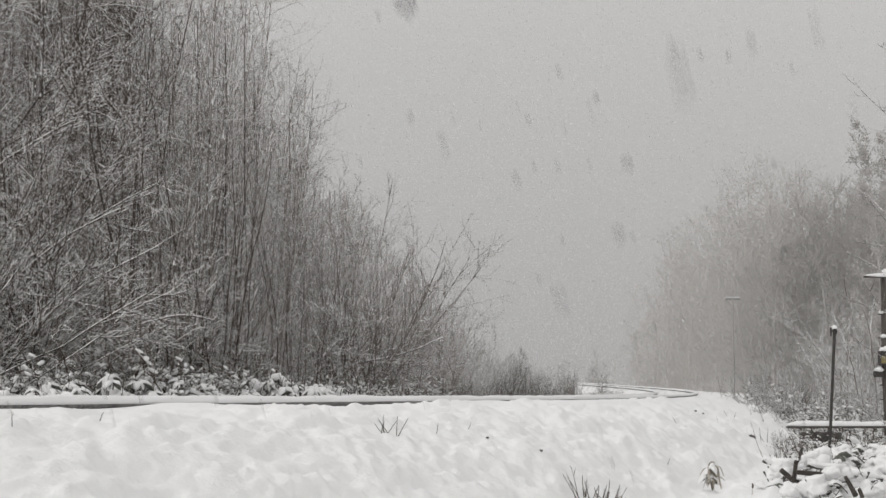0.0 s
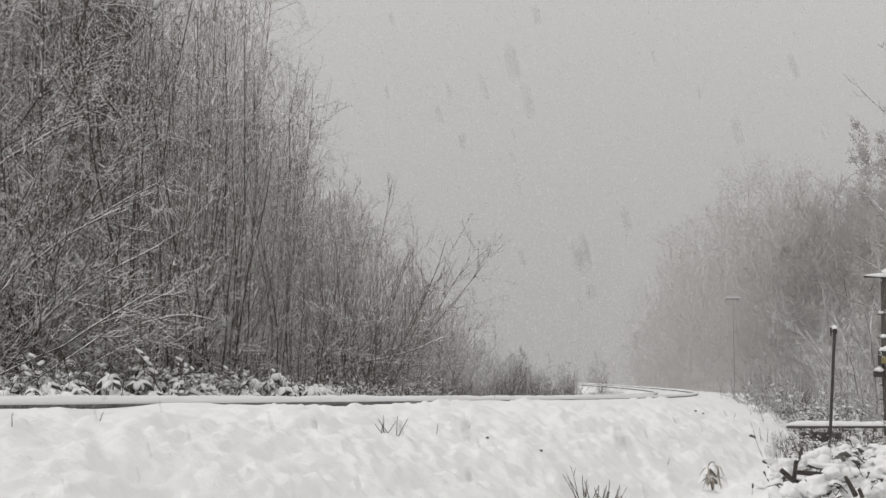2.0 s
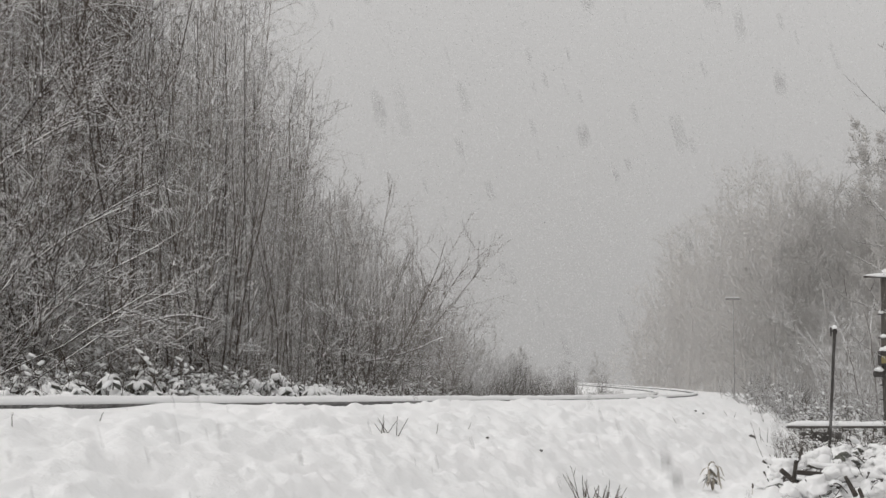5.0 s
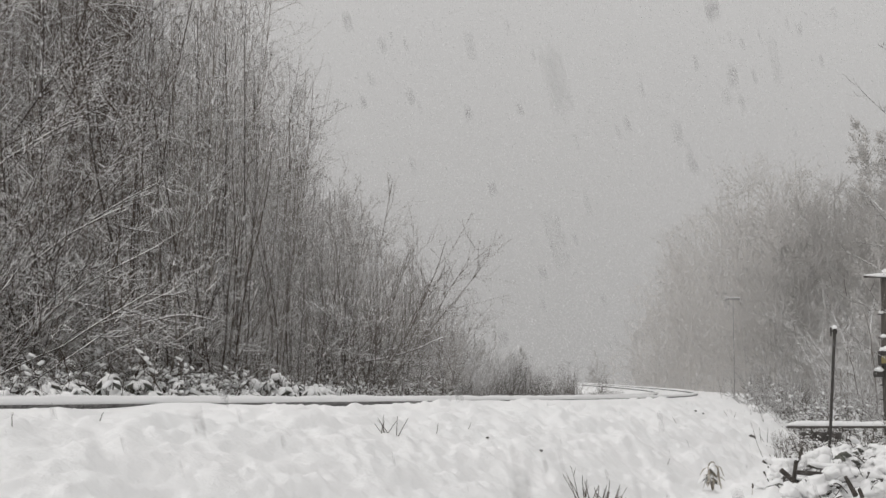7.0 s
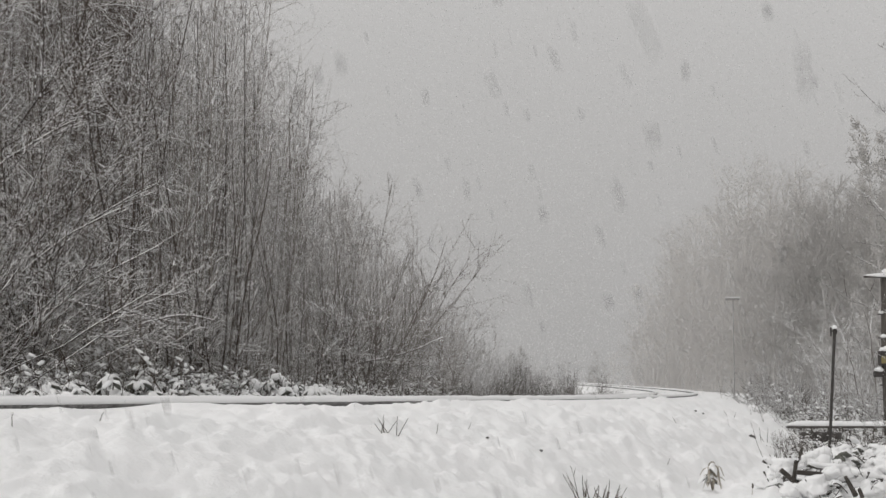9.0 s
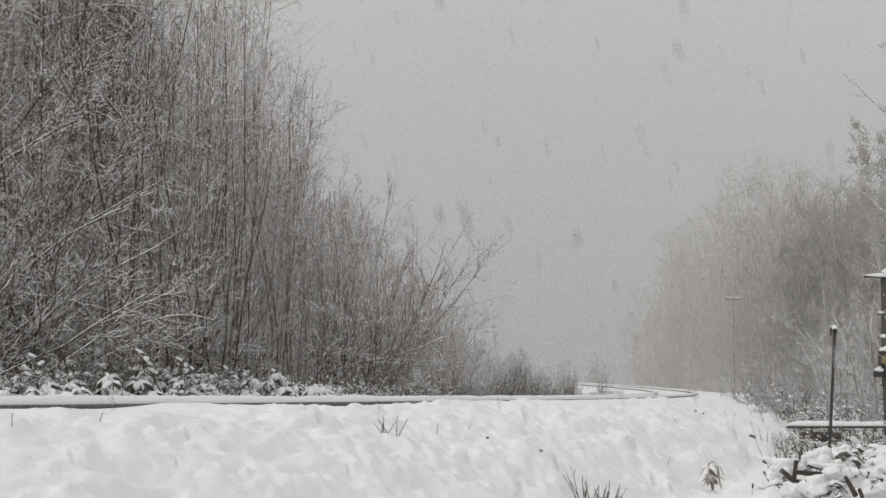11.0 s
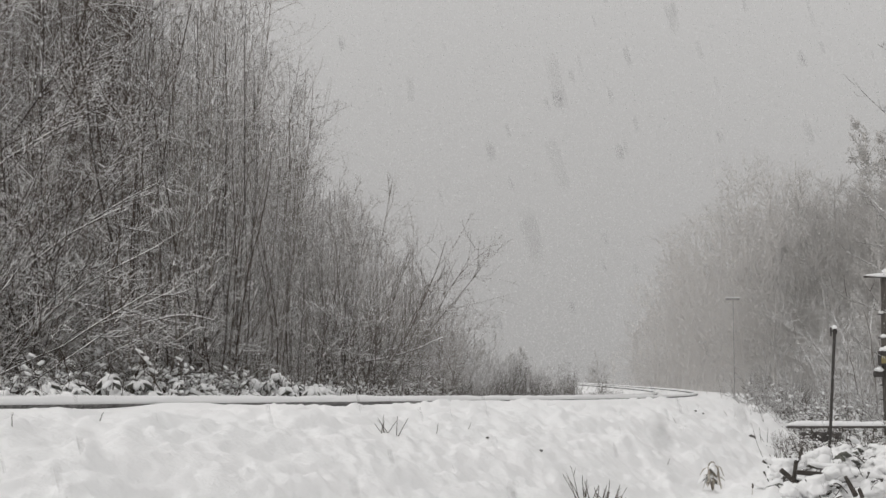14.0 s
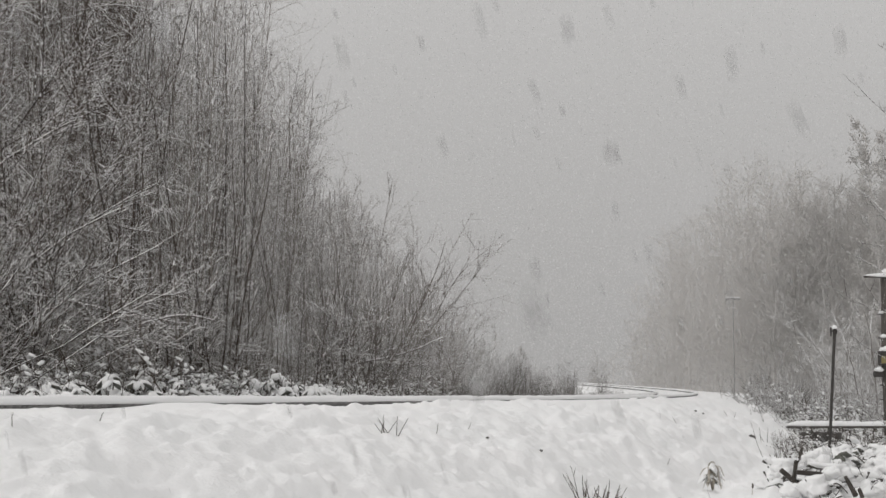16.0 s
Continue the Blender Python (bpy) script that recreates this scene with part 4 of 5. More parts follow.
def old_post():
    x, y = at(0.3022, 31.0)
    z = land_at(x, y)
    t = base("wooden_post", x, y, z)
    top = EYE + 2.58 - z
    tb = Tubes()
    tb.add([Vector((0.01 * math.sin(i), 0, -0.3 + (top + 0.3) * i / 9)) for i in range(10)], taper(9, 0.135, 0.115), 14)
    mesh_object("pole", tb.v, tb.f, TIMBER, t)
    bm = bmesh.new()
    box(bm, -0.50, 0.5, -0.16, -0.11, top - 0.115, top - 0.07, 0.01)
    part("cross_arm", bm, TIMBER, t)
    bm = blob(1.0, 12, 1.0, 0.1)
    for v in bm.verts:
        v.co = Vector((v.co.x * 0.51, v.co.y * 0.05 - 0.135, v.co.z * 0.042 + top - 0.060))
    part("arm_snow", bm, SNOW_CAP, t, "snow lying on the cross arm", True)
    bm = bmesh.new()
    box(bm, -0.19, 0.17, -0.20, 0.1, EYE + 0.62 - z, EYE + 0.93 - z, 0.015)
    part("box", bm, IRON, t, "dark metal box")
    bm = bmesh.new()
    box(bm, -0.195, 0.175, -0.205, -0.17, EYE + 0.66 - z, EYE + 0.82 - z, 0.006)
    part("band", bm, YELLOW, t, "faded yellow band")
    bm = bmesh.new()
    box(bm, -0.31, -0.13, -0.15, 0.05, EYE + 0.38 - z, EYE + 0.50 - z, 0.012)
    part("bracket", bm, IRON, t, "small dark bracket box")
    for dx, dz, s in ((-0.05, 0.95, 0.15), (-0.22, 0.53, 0.10), (-0.10, 1.24, 0.075), (-0.13, 1.74, 0.06), (0.0, 2.60, 0.11)):
        c = part("snow_lump", blob(s, dz * 7, 0.55, 0.14, 2), SNOW_CAP, t, "", True)
        c.matrix_basis = pose(dx, -0.08, EYE + dz - z)
    for k, dz in enumerate((1.19, 1.69, 0.2, -0.1)):
        bm = bmesh.new()
        box(bm, -0.20, -0.08, -0.05, -0.02, EYE + dz - z, EYE + dz + 0.025 - z, 0.004)
        part("step_iron", bm, IRON, t)
    tagged(t, "weathered wooden line post with snowy fittings and a yellow band", "post")


old_post()


def brush_pile(seed):
    """A tangle of dark sticks and leaves with pads of snow caught on it."""
    g = random.Random(seed)
    pile = new("brush_pile")
    tb = Tubes()
    for _ in range(44):
        p = Vector((g.gauss(0, 0.22), g.gauss(0, 0.2), g.uniform(-0.05, 0.12)))
        pts = wander(g, p, Vector((g.gauss(0, 1), g.gauss(0, 0.6), g.gauss(0.15, 0.35))), g.uniform(0.07, 0.22), 4, 0.25, -0.08)
        r = g.uniform(0.003, 0.009)
        tb.add(pts, taper(4, r, r * 0.5), 4)
    tagged(mesh_object("tangle", tb.v, tb.f, ROTTEN, pile, "dark wet sticks"), kind="stuff")
    for k in range(12):
        s = g.uniform(0.05, 0.125)
        c = part("snow_pad", blob(s, seed + k * 1.7, g.uniform(0.55, 0.85), 0.40, 3), SNOW_CAP, pile, "", True)
        x = g.gauss(0, 0.24)
        c.matrix_basis = pose(x, g.gauss(0, 0.18), g.uniform(0.02, 0.20) * math.exp(-x * x * 4), g.uniform(-25, 25), g.uniform(-25, 25), g.uniform(0, 360)) @ Matrix.Diagonal((g.uniform(0.9, 1.35), 1, 1, 1))
    for k in range(4):
        leaf = new("leaf", g.choice(LEAVES))
        leaf.parent = pile
        leaf.matrix_basis = pose(g.gauss(0, 0.25), g.gauss(0, 0.2), g.uniform(0.05, 0.22), g.uniform(-30, 30), g.uniform(-40, 60), g.uniform(0, 360))
    return tagged(pile, "heap of cut brush under clumps of snow", "brush pile", "brush piles at the foot of the bank")


def brush_heap():
    """Cut branches, old boards and leaves under thick pads of snow."""
    g = random.Random(621)
    piles = [brush_pile(631), brush_pile(632), brush_pile(633)]
    for k in range(17):
        u, d = g.uniform(0.244, 0.318), g.uniform(14.4, 19.5)
        u = max(u, 0.244 + 0.0022 * (d - 14))
        x, y = at(u, d)
        m = pose(x, y, land_at(x, y) + 0.02, 0, 0, g.uniform(-40, 40))
        if k < 3:
            piles[k].matrix_basis = m
        else:
            f = g.uniform(0.75, 1.25)
            copy_thing(piles[k % 3], m).scale = (f, f, f)
    for u, d, drop_z, l, w, th, rx, ry, rz in ((0.2370, 15.4, 0.775, 0.17, 0.045, 0.03, 20, -82, 0), (0.2505, 15.2, 0.80, 0.30, 0.05, 0.035, 0, 5, 6), (0.262, 15.3, 0.815, 0.20, 0.05, 0.04, 0, 12, -8), (0.2300, 15.5, 0.86, 0.10, 0.05, 0.03, 30, -35, 20),
                                              (0.2745, 14.3, 0.875, 0.17, 0.055, 0.03, 15, 62, 0), (0.2815, 14.2, 0.935, 0.09, 0.04, 0.03, 15, 70, 0), (0.2405, 16.6, 0.72, 0.22, 0.03, 0.02, 10, -76, 0), (0.273, 17.0, 0.80, 0.20, 0.10, 0.10, 0, 10, 5),
                                              (0.2325, 15.3, 0.83, 0.16, 0.06, 0.04, 10, 40, 12), (0.29, 16.6, 0.86, 0.16, 0.08, 0.08, 0, 20, 30), (0.264, 15.4, 0.83, 0.2, 0.06, 0.05, 0, -10, 20)):
        x, y = at(u, d)
        bm = bmesh.new()
        box(bm, -l / 2, l / 2, -w / 2, w / 2, -th / 2, th / 2, 0.006)
        for v in bm.verts:
            q = abs(v.co.x) / (l / 2)
            v.co.y *= 1 - 0.55 * q * q
            v.co.z += g.gauss(0, 0.003)
        ob = part("board", bm, ROTTEN)
        ob.matrix_basis = pose(x, y, EYE - drop_z, rx, ry, rz) @ Matrix.Diagonal((1.25, 1.25, 1.25, 1))
        for v in ob.data.vertices:
            v.co += noise.noise_vector(v.co * 14 + Vector((u * 900, 0, 0))) * 0.010
        tagged(ob, "broken dark wet board sticking out of the snow", "board", "boards on the heap")
    x, y = at(0.3025, 17.5)
    bm = bmesh.new()
    box(bm, -0.03, 0.03, -0.03, 0.03, -0.25, 0.22, 0.006)
    ob = part("peg", bm, BRICKISH)
    ob.matrix_basis = pose(x, y, land_at(x, y) + 0.22, 0, 3, 12)
    tagged(ob, "short ochre wooden peg standing in the snow", "peg")


brush_heap()


def snowy_bough(u, d, dz, way, length, r, seed):
    """A cut bough on the heap, a thick uneven roll of snow along its top, bare dark wood showing below."""
    g = random.Random(seed)
    x, y = at(u, d)
    b = base("cut_bough", x, y, land_at(x, y) + dz)
    pts = wander(g, Vector((0, 0, 0)), Vector(way), length, 8, 0.22, -0.05)
    wood, cap, tw = Tubes(), Tubes(), Tubes()
    wood.add(pts, taper(8, r * 0.7, r * 0.4), 7)
    cap.add([p + Vector((0, 0, r * 0.75)) for p in pts], [r * g.uniform(0.75, 1.3) * (1.0 if 0 < k < 8 else 0.4) for k in range(9)], 8)
    sprays(tw, g, pts, length * 0.4, 5, 0.006, 1, 0.0, 1.0)
    mesh_object("wood", wood.v, wood.f, ROTTEN, b, "dark wet wood")
    mesh_object("snow", cap.v, cap.f, SNOW_CAP, b, "uneven roll of snow on the bough")
    tagged(mesh_object("twig_spray", tw.v, tw.f, ROTTEN, b), kind="stuff")
    return tagged(b, "cut bough under a thick roll of snow on the heap", "bough", "boughs on the heap")


g = random.Random(641)
for k in range(26):
    d = g.uniform(14.3, 20.0)
    u = g.uniform(0.238 + 0.0020 * (d - 14), 0.318)
    a = g.uniform(0, 6.28)
    snowy_bough(u, d, g.uniform(0.02, 0.16), (math.cos(a), 0.5 * math.sin(a), g.uniform(-0.05, 0.35)), g.uniform(0.35, 0.85), g.uniform(0.026, 0.050), 650 + k)
for k in range(9):
    u, d = g.uniform(0.236, 0.305), g.uniform(19.5, 27.0)
    plant(CLUMPY[k % 2], *at(u, d), g.uniform(0, 360), g.uniform(0.45, 0.75), 0.0)
for u, d, size, yaw in ((0.262, 21.5, 0.55, 10), (0.278, 20.5, 0.6, 100), (0.294, 21.5, 0.6, 200), (0.285, 23.0, 0.6, 300), (0.27, 24.0, 0.55, 50), (0.305, 23.5, 0.7, 150), (0.256, 20.0, 0.4, 250)):
    plant(dark_bramble, *at(u, d), yaw, size, 0.0)
for u, d, k, size, yaw in ((0.268, 23.5, 0, 0.7, 0), (0.285, 22.0, 1, 0.7, 80), (0.30, 20.5, 2, 0.75, 140), (0.255, 24.5, 1, 0.65, 200), (0.293, 17.5, 0, 0.7, 30), (0.262, 19.5, 2, 0.6, 70), (0.275, 21.0, 1, 0.8, 10)):
    plant(BUSH[k], *at(u, d), yaw, size, 0.12)

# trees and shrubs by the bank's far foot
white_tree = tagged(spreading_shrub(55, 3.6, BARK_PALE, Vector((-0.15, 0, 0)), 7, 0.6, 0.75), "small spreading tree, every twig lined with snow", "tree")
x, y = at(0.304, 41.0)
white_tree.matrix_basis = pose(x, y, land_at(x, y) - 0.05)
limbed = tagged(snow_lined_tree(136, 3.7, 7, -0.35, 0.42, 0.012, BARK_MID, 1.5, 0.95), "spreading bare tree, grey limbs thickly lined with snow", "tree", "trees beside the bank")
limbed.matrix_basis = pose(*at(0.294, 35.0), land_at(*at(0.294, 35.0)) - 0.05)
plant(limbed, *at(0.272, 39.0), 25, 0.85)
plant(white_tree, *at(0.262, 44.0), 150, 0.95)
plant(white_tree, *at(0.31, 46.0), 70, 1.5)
# the haze over these shrubs is in their pale bark colour
pale_shrub = tagged(spreading_shrub(61, 2.3, BARK_PALE, Vector((0, 0, 0)), 15, 0.42, 2.0), "pale shrub, snowfall haze painted into its bark", "shrub", "shrubs beside the line")
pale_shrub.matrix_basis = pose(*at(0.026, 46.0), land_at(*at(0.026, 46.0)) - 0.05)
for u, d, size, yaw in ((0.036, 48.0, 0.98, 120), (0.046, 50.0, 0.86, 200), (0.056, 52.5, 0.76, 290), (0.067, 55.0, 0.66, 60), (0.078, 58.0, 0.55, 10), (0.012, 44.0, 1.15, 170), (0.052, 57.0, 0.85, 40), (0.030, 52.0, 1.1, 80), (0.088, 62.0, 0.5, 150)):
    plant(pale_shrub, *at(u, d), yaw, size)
far_post = base("telegraph_post", *at(0.1977, 84.0), land_at(*at(0.1977, 84.0)))
fz = EYE + 5.55 - land_at(*at(0.1977, 84.0))
tb = Tubes()
tb.add([Vector((0, 0, -0.4)), Vector((0, 0, fz * 0.5)), Vector((0, 0, fz))], [0.032, 0.027, 0.022], 8)
mesh_object("pole", tb.v, tb.f, HAZED_TIMBER, far_post)
bm = bmesh.new()
box(bm, -0.42, 0.42, -0.05, 0.05, fz - 0.12, fz - 0.02, 0.01)
part("cross_arm", bm, HAZED_TIMBER, far_post)
bm = bmesh.new()
box(bm, -0.42, 0.42, -0.05, 0.05, fz - 0.018, fz + 0.07, 0.03)
part("snow_cap", bm, SNOW_CAP, far_post, "snow lying on the cross arm")
tagged(far_post, "distant wooden telegraph post with a snowy cross arm", "post")
side_tree = tagged(coppice_tree(17, 8.6, BARK_NEAR, TRUNK, 5.0, 1.5, (0.8, 1.3), 3, 0.08), "bare dark tree with upswept snowy branches", "tree")
x, y = at(0.3175, 25.0)
side_tree.matrix_basis = pose(x, y, land_at(x, y) - 0.05, 0, 0, 200)


def leafy_tree(seed, height):
    """A taller tree that still holds clumps of withered leaves."""
    g = random.Random(seed)
    trunk, crown, tufts = Tubes(), Tubes(), Tubes()
    pts = wander(g, Vector((0, 0, -0.2)), Vector((0.02, 0, 1)), height, 8, 0.04, 0.03)
    trunk.add(pts, taper(8, 0.10, 0.012), 6)
    for _ in range(46):
        u = 0.25 + 0.73 * g.random()
        p, d = along(pts, u)
        l = height * g.uniform(0.12, 0.26) * (1.25 - 0.85 * u)
        q = wander(g, p, side_way(g, d, g.uniform(0.5, 1.1)), l, 4, 0.1, 0.06)
        crown.add(q, taper(4, 0.022, 0.007), 4, False)
        sprays(crown, g, q, l * 0.45, 7, 0.008, 0, 0.05)
        for _ in range(8):
            c, _d = along(q, 0.3 + 0.7 * g.random())
            for _ in range(7):
                o = c + Vector((g.gauss(0, 0.10), g.gauss(0, 0.10), g.gauss(0, 0.10)))
                e = o + Vector((g.gauss(0, 0.05), g.gauss(0, 0.05), -0.07))
                tufts.add([o, o.lerp(e, 0.5), e], [0.006, 0.024, 0.005], 3)
    t = new("tree")
    # one pale colour throughout, with the snowfall haze put into it
    mesh_object("trunk", trunk.v, trunk.f, HAZE_LEAF, t)
    mesh_object("crown", crown.v, crown.f, HAZE_LEAF, t)
    tagged(mesh_object("foliage", tufts.v, tufts.f, HAZE_LEAF, t, "clumps of withered leaves"), kind="stuff")
    return tagged(t, "taller pale tree still holding clumps of withered leaves", "tree")


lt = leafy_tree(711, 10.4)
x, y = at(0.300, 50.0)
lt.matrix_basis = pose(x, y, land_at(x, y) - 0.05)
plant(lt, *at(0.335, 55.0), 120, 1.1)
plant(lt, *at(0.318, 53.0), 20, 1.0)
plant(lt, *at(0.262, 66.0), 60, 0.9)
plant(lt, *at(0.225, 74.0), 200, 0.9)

# ---- falling snow ----
TRI = np.array([(1, 0, 0.15), (-0.5, 0.87, -0.1), (-0.5, -0.87, -0.05)])


def raw_mesh(name, co, tris, mat):
    me = bpy.data.meshes.new(name)
    me.vertices.add(len(co))
    me.vertices.foreach_set("co", co.astype(np.float32).ravel())
    me.loops.add(tris.size)
    me.loops.foreach_set("vertex_index", tris.astype(np.int32).ravel())
    me.polygons.add(len(tris))
    me.polygons.foreach_set("loop_start", np.arange(0, tris.size, 3, dtype=np.int32))
    me.update(calc_edges=True)
    me.materials.append(mat)
    return me


TETRA = np.array([(1, 1, 1), (1, -1, -1), (-1, 1, -1), (-1, -1, 1)], float) / math.sqrt(3)


def flakes(name, count, d0, d1, half, rise, fall, size, seed, mat, label, power=2.0, drift=0.3, plates=False):
    """Loose flakes through a wedge of air from d0 to d1 metres off, tall enough to keep falling for the whole clip."""
    g = np.random.RandomState(seed)
    d = (d0 ** power + (d1 ** power - d0 ** power) * g.rand(count)) ** (1 / power)
    x = (g.rand(count) * 2 - 1) * (half * d + 1.0) - g.rand(count) * drift * 16
    z = EYE - 0.06 * d + g.rand(count) * (rise * d + 0.06 * d + fall * 16)
    rad = size(d) * np.exp(g.randn(count) * 0.28)
    q, _ = np.linalg.qr(g.randn(count, 3, 3))
    form = TRI if plates else TETRA * np.array((1.0, 1.0, 0.7))
    v = np.einsum("nij,kj->nki", q, form) * rad[:, None, None]
    v = v + np.stack([x, d, z], -1)[:, None, :]
    t = np.array([(0, 1, 2)]) if plates else np.array([(0, 1, 2), (0, 3, 1), (0, 2, 3), (1, 3, 2)])
    tris = (np.arange(count)[:, None, None] * len(form) + t[None]).reshape(-1, 3)
    ob = new(name, raw_mesh(name, v.reshape(-1, 3), tris, mat))
    return tagged(ob, label, "falling snow", kind="stuff")


FALLING = []
FALLING.append((flakes("snowfall", 700000, 27, 105, 0.33, 0.29, 0.75, lambda d: 0.00033 * d, 81, FLAKE, "thick distant snowfall drifting across the woods", 2.3, 0.22, True), 0.75, 0.22))
FALLING.append((flakes("snowfall", 13000, 9, 30, 0.36, 0.29, 1.35, lambda d: 0.008 + 0.0002 * d, 82, FLAKE, "falling snowflakes over the track", 2.4, 0.33, True), 1.35, 0.33))
FALLING.append((flakes("snowfall", 1500, 3.5, 11, 0.38, 0.30, 1.5, lambda d: 0.006 + 0 * d, 83, LACE, "large loose snowflakes falling close by", 2.4, 0.4), 1.5, 0.40))


FALLING.append((flakes("snowfall", 4200, 2.3, 6.5, 0.34, 0.30, 1.55, lambda d: 0.0045 + 0.0020 * d, 84, LACE, "loose snowflakes falling past the lens", 2.4, 0.42), 1.55, 0.42))


def clump_mesh(i):
    """A large ragged flake in one piece, crystals sticking out on all sides."""
    bm = bmesh.new()
    bmesh.ops.create_icosphere(bm, subdivisions=3, radius=1.0)
    for v in bm.verts:
        n = v.co.normalized()
        v.co = n * (0.92 + 0.55 * noise.noise(n * 1.8 + Vector((i * 5.3, 0, 0))) + 0.55 * noise.noise(n * 5.5 + Vector((0, i * 3.7, 0))))
    me = bpy.data.meshes.new("snowflake")
    bm.to_mesh(me)
    bm.free()
    me.materials.append(LACE)
    return me


CLUMPS = [clump_mesh(i) for i in range(6)]
SINGLE = []
FALL_SPEED = 1.6


def drop(t, x, y, up, mm, drift):
    """A large flake that passes (x, y), up metres over the lens's height, at t seconds; mm: its radius."""
    ob = new("snowflake", CLUMPS[len(SINGLE) % 6])
    s = mm * 0.001
    ob.scale = (s, s, s)
    tagged(ob, "large soft white snowflake falling close by", "snowflake", "large snowflakes")
    SINGLE.append((ob, t, x, y, EYE + up, drift))


drop(0, 0.21, 1.27, 0.28, 9.9, 0.37)
drop(0, -0.12, 4.65, 1.26, 36.2, 0.42)
drop(0, 0.43, 1.66, 0.42, 6.3, 0.30)
drop(0, -0.00, 2.62, 0.45, 8.2, 0.41)
drop(0, 0.20, 2.49, 0.16, 12.1, 0.48)
drop(0, 0.59, 4.65, 0.74, 20.1, 0.41)
drop(0, 0.22, 4.36, 0.64, 12.1, 0.56)
drop(0, 0.47, 3.90, 0.43, 16.9, 0.24)
drop(0, 1.07, 6.00, 1.41, 12.5, 0.37)
drop(0, 1.15, 5.81, 1.36, 12.1, 0.27)
drop(0, 0.58, 2.71, 0.66, 9.4, 0.26)
drop(0, 1.31, 5.42, 1.22, 9.4, 0.34)
drop(0, 0.34, 5.81, 1.10, 12.1, 0.39)
drop(0, 0.40, 4.98, 1.11, 12.1, 0.41)
drop(0, -0.11, 4.98, 0.95, 12.1, 0.43)
drop(0, -0.20, 1.71, 0.23, 7.4, 0.65)
drop(0.5, -0.03, 2.79, 0.50, 16.9, 0.47)
drop(0.5, 0.40, 2.57, 0.47, 13.3, 0.15)
drop(0.5, 1.03, 4.36, 0.88, 12.1, 0.39)
drop(0.5, 0.85, 3.34, 0.68, 10.4, 0.28)
drop(0.5, 0.12, 4.14, 0.68, 10.0, 0.29)
drop(0.5, 0.15, 4.52, 0.62, 18.8, 0.53)
drop(0.5, 0.54, 5.81, 1.18, 12.1, 0.33)
drop(0.5, 0.73, 3.94, 0.81, 8.2, 0.11)
drop(0.5, 0.58, 4.60, 1.11, 14.3, 0.40)
drop(0.5, -0.41, 2.49, -0.09, 12.1, 0.32)
drop(1, 0.24, 1.15, 0.23, 6.4, 0.21)
drop(1, 0.32, 2.74, 0.57, 6.6, 0.24)
drop(1, 0.28, 2.32, 0.32, 20.1, 0.28)
drop(1, 0.24, 3.81, 0.61, 15.8, 0.36)
drop(1, 0.11, 4.36, 0.86, 12.1, 0.30)
drop(1, -0.27, 5.81, 1.29, 12.1, 0.37)
drop(1, 0.41, 4.36, 0.48, 12.1, 0.60)
drop(1.5, -0.05, 1.39, 0.31, 7.2, 0.26)
drop(1.5, -0.07, 4.07, 0.71, 14.1, 0.26)
drop(1.5, -0.05, 5.42, 1.17, 9.4, 0.33)
drop(1.5, 0.16, 1.94, 0.37, 5.4, 0.50)
drop(1.5, 0.42, 4.65, 0.66, 20.1, 0.27)
drop(1.5, 0.72, 3.87, 0.81, 12.1, 0.55)
drop(1.5, 0.75, 3.21, 0.68, 8.9, 0.19)
drop(1.5, 0.86, 4.36, 0.98, 12.1, 0.23)
drop(1.5, -0.03, 4.69, 1.27, 9.7, 0.35)
drop(1.5, 0.88, 5.81, 1.39, 12.1, 0.25)
drop(1.5, 1.49, 6.00, 1.52, 10.4, 0.28)
drop(1.5, -0.20, 1.48, 0.21, 12.8, 0.42)
drop(1.5, 0.81, 4.65, 0.61, 20.1, 0.45)
drop(2, 0.12, 2.49, 0.57, 12.1, 0.37)
drop(2, 0.13, 2.22, 0.45, 7.7, 0.32)
drop(2, 0.78, 3.21, 0.73, 8.9, 0.53)
drop(2, 0.42, 3.34, 0.40, 10.4, 0.41)
drop(2, 0.29, 3.05, 0.29, 21.1, 0.33)
drop(2, -0.01, 3.94, 0.76, 8.2, 0.52)
drop(2, 0.08, 6.00, 1.05, 14.5, 0.24)
drop(2, 0.55, 2.71, 0.49, 9.4, 0.38)
drop(2, 0.07, 2.46, 0.52, 6.0, 0.45)
drop(2, 0.27, 4.14, 1.09, 10.0, 0.36)
drop(2.5, 0.34, 2.49, 0.56, 12.1, 0.29)
drop(2.5, 0.37, 2.42, 0.48, 10.9, 0.41)
drop(2.5, 0.18, 3.70, 0.68, 10.2, 0.29)
drop(2.5, 0.70, 3.70, 0.90, 10.2, 0.28)
drop(2.5, 0.22, 2.35, 0.31, 9.7, 0.23)
drop(2.5, 0.45, 3.94, 0.81, 8.2, 0.53)
drop(2.5, -0.28, 4.36, 0.97, 12.1, 0.29)
drop(3, 0.27, 1.52, 0.27, 6.8, 0.51)
drop(3, 0.01, 1.18, 0.18, 4.5, 0.41)
drop(3, 0.47, 4.60, 0.68, 14.3, 0.33)
drop(3, 0.18, 2.42, 0.15, 10.9, 0.45)
drop(3, 0.66, 5.67, 0.64, 17.7, 0.40)
drop(3, 0.30, 2.87, 0.57, 5.0, 0.38)
drop(3, 0.21, 5.81, 1.27, 12.1, 0.18)
drop(3, 1.36, 5.81, 1.25, 12.1, 0.37)
drop(3, -0.08, 2.80, -0.13, 10.7, 0.48)
drop(3, -0.10, 3.21, 0.76, 8.9, 0.42)
drop(3.5, -0.00, 1.76, 0.34, 10.3, 0.49)
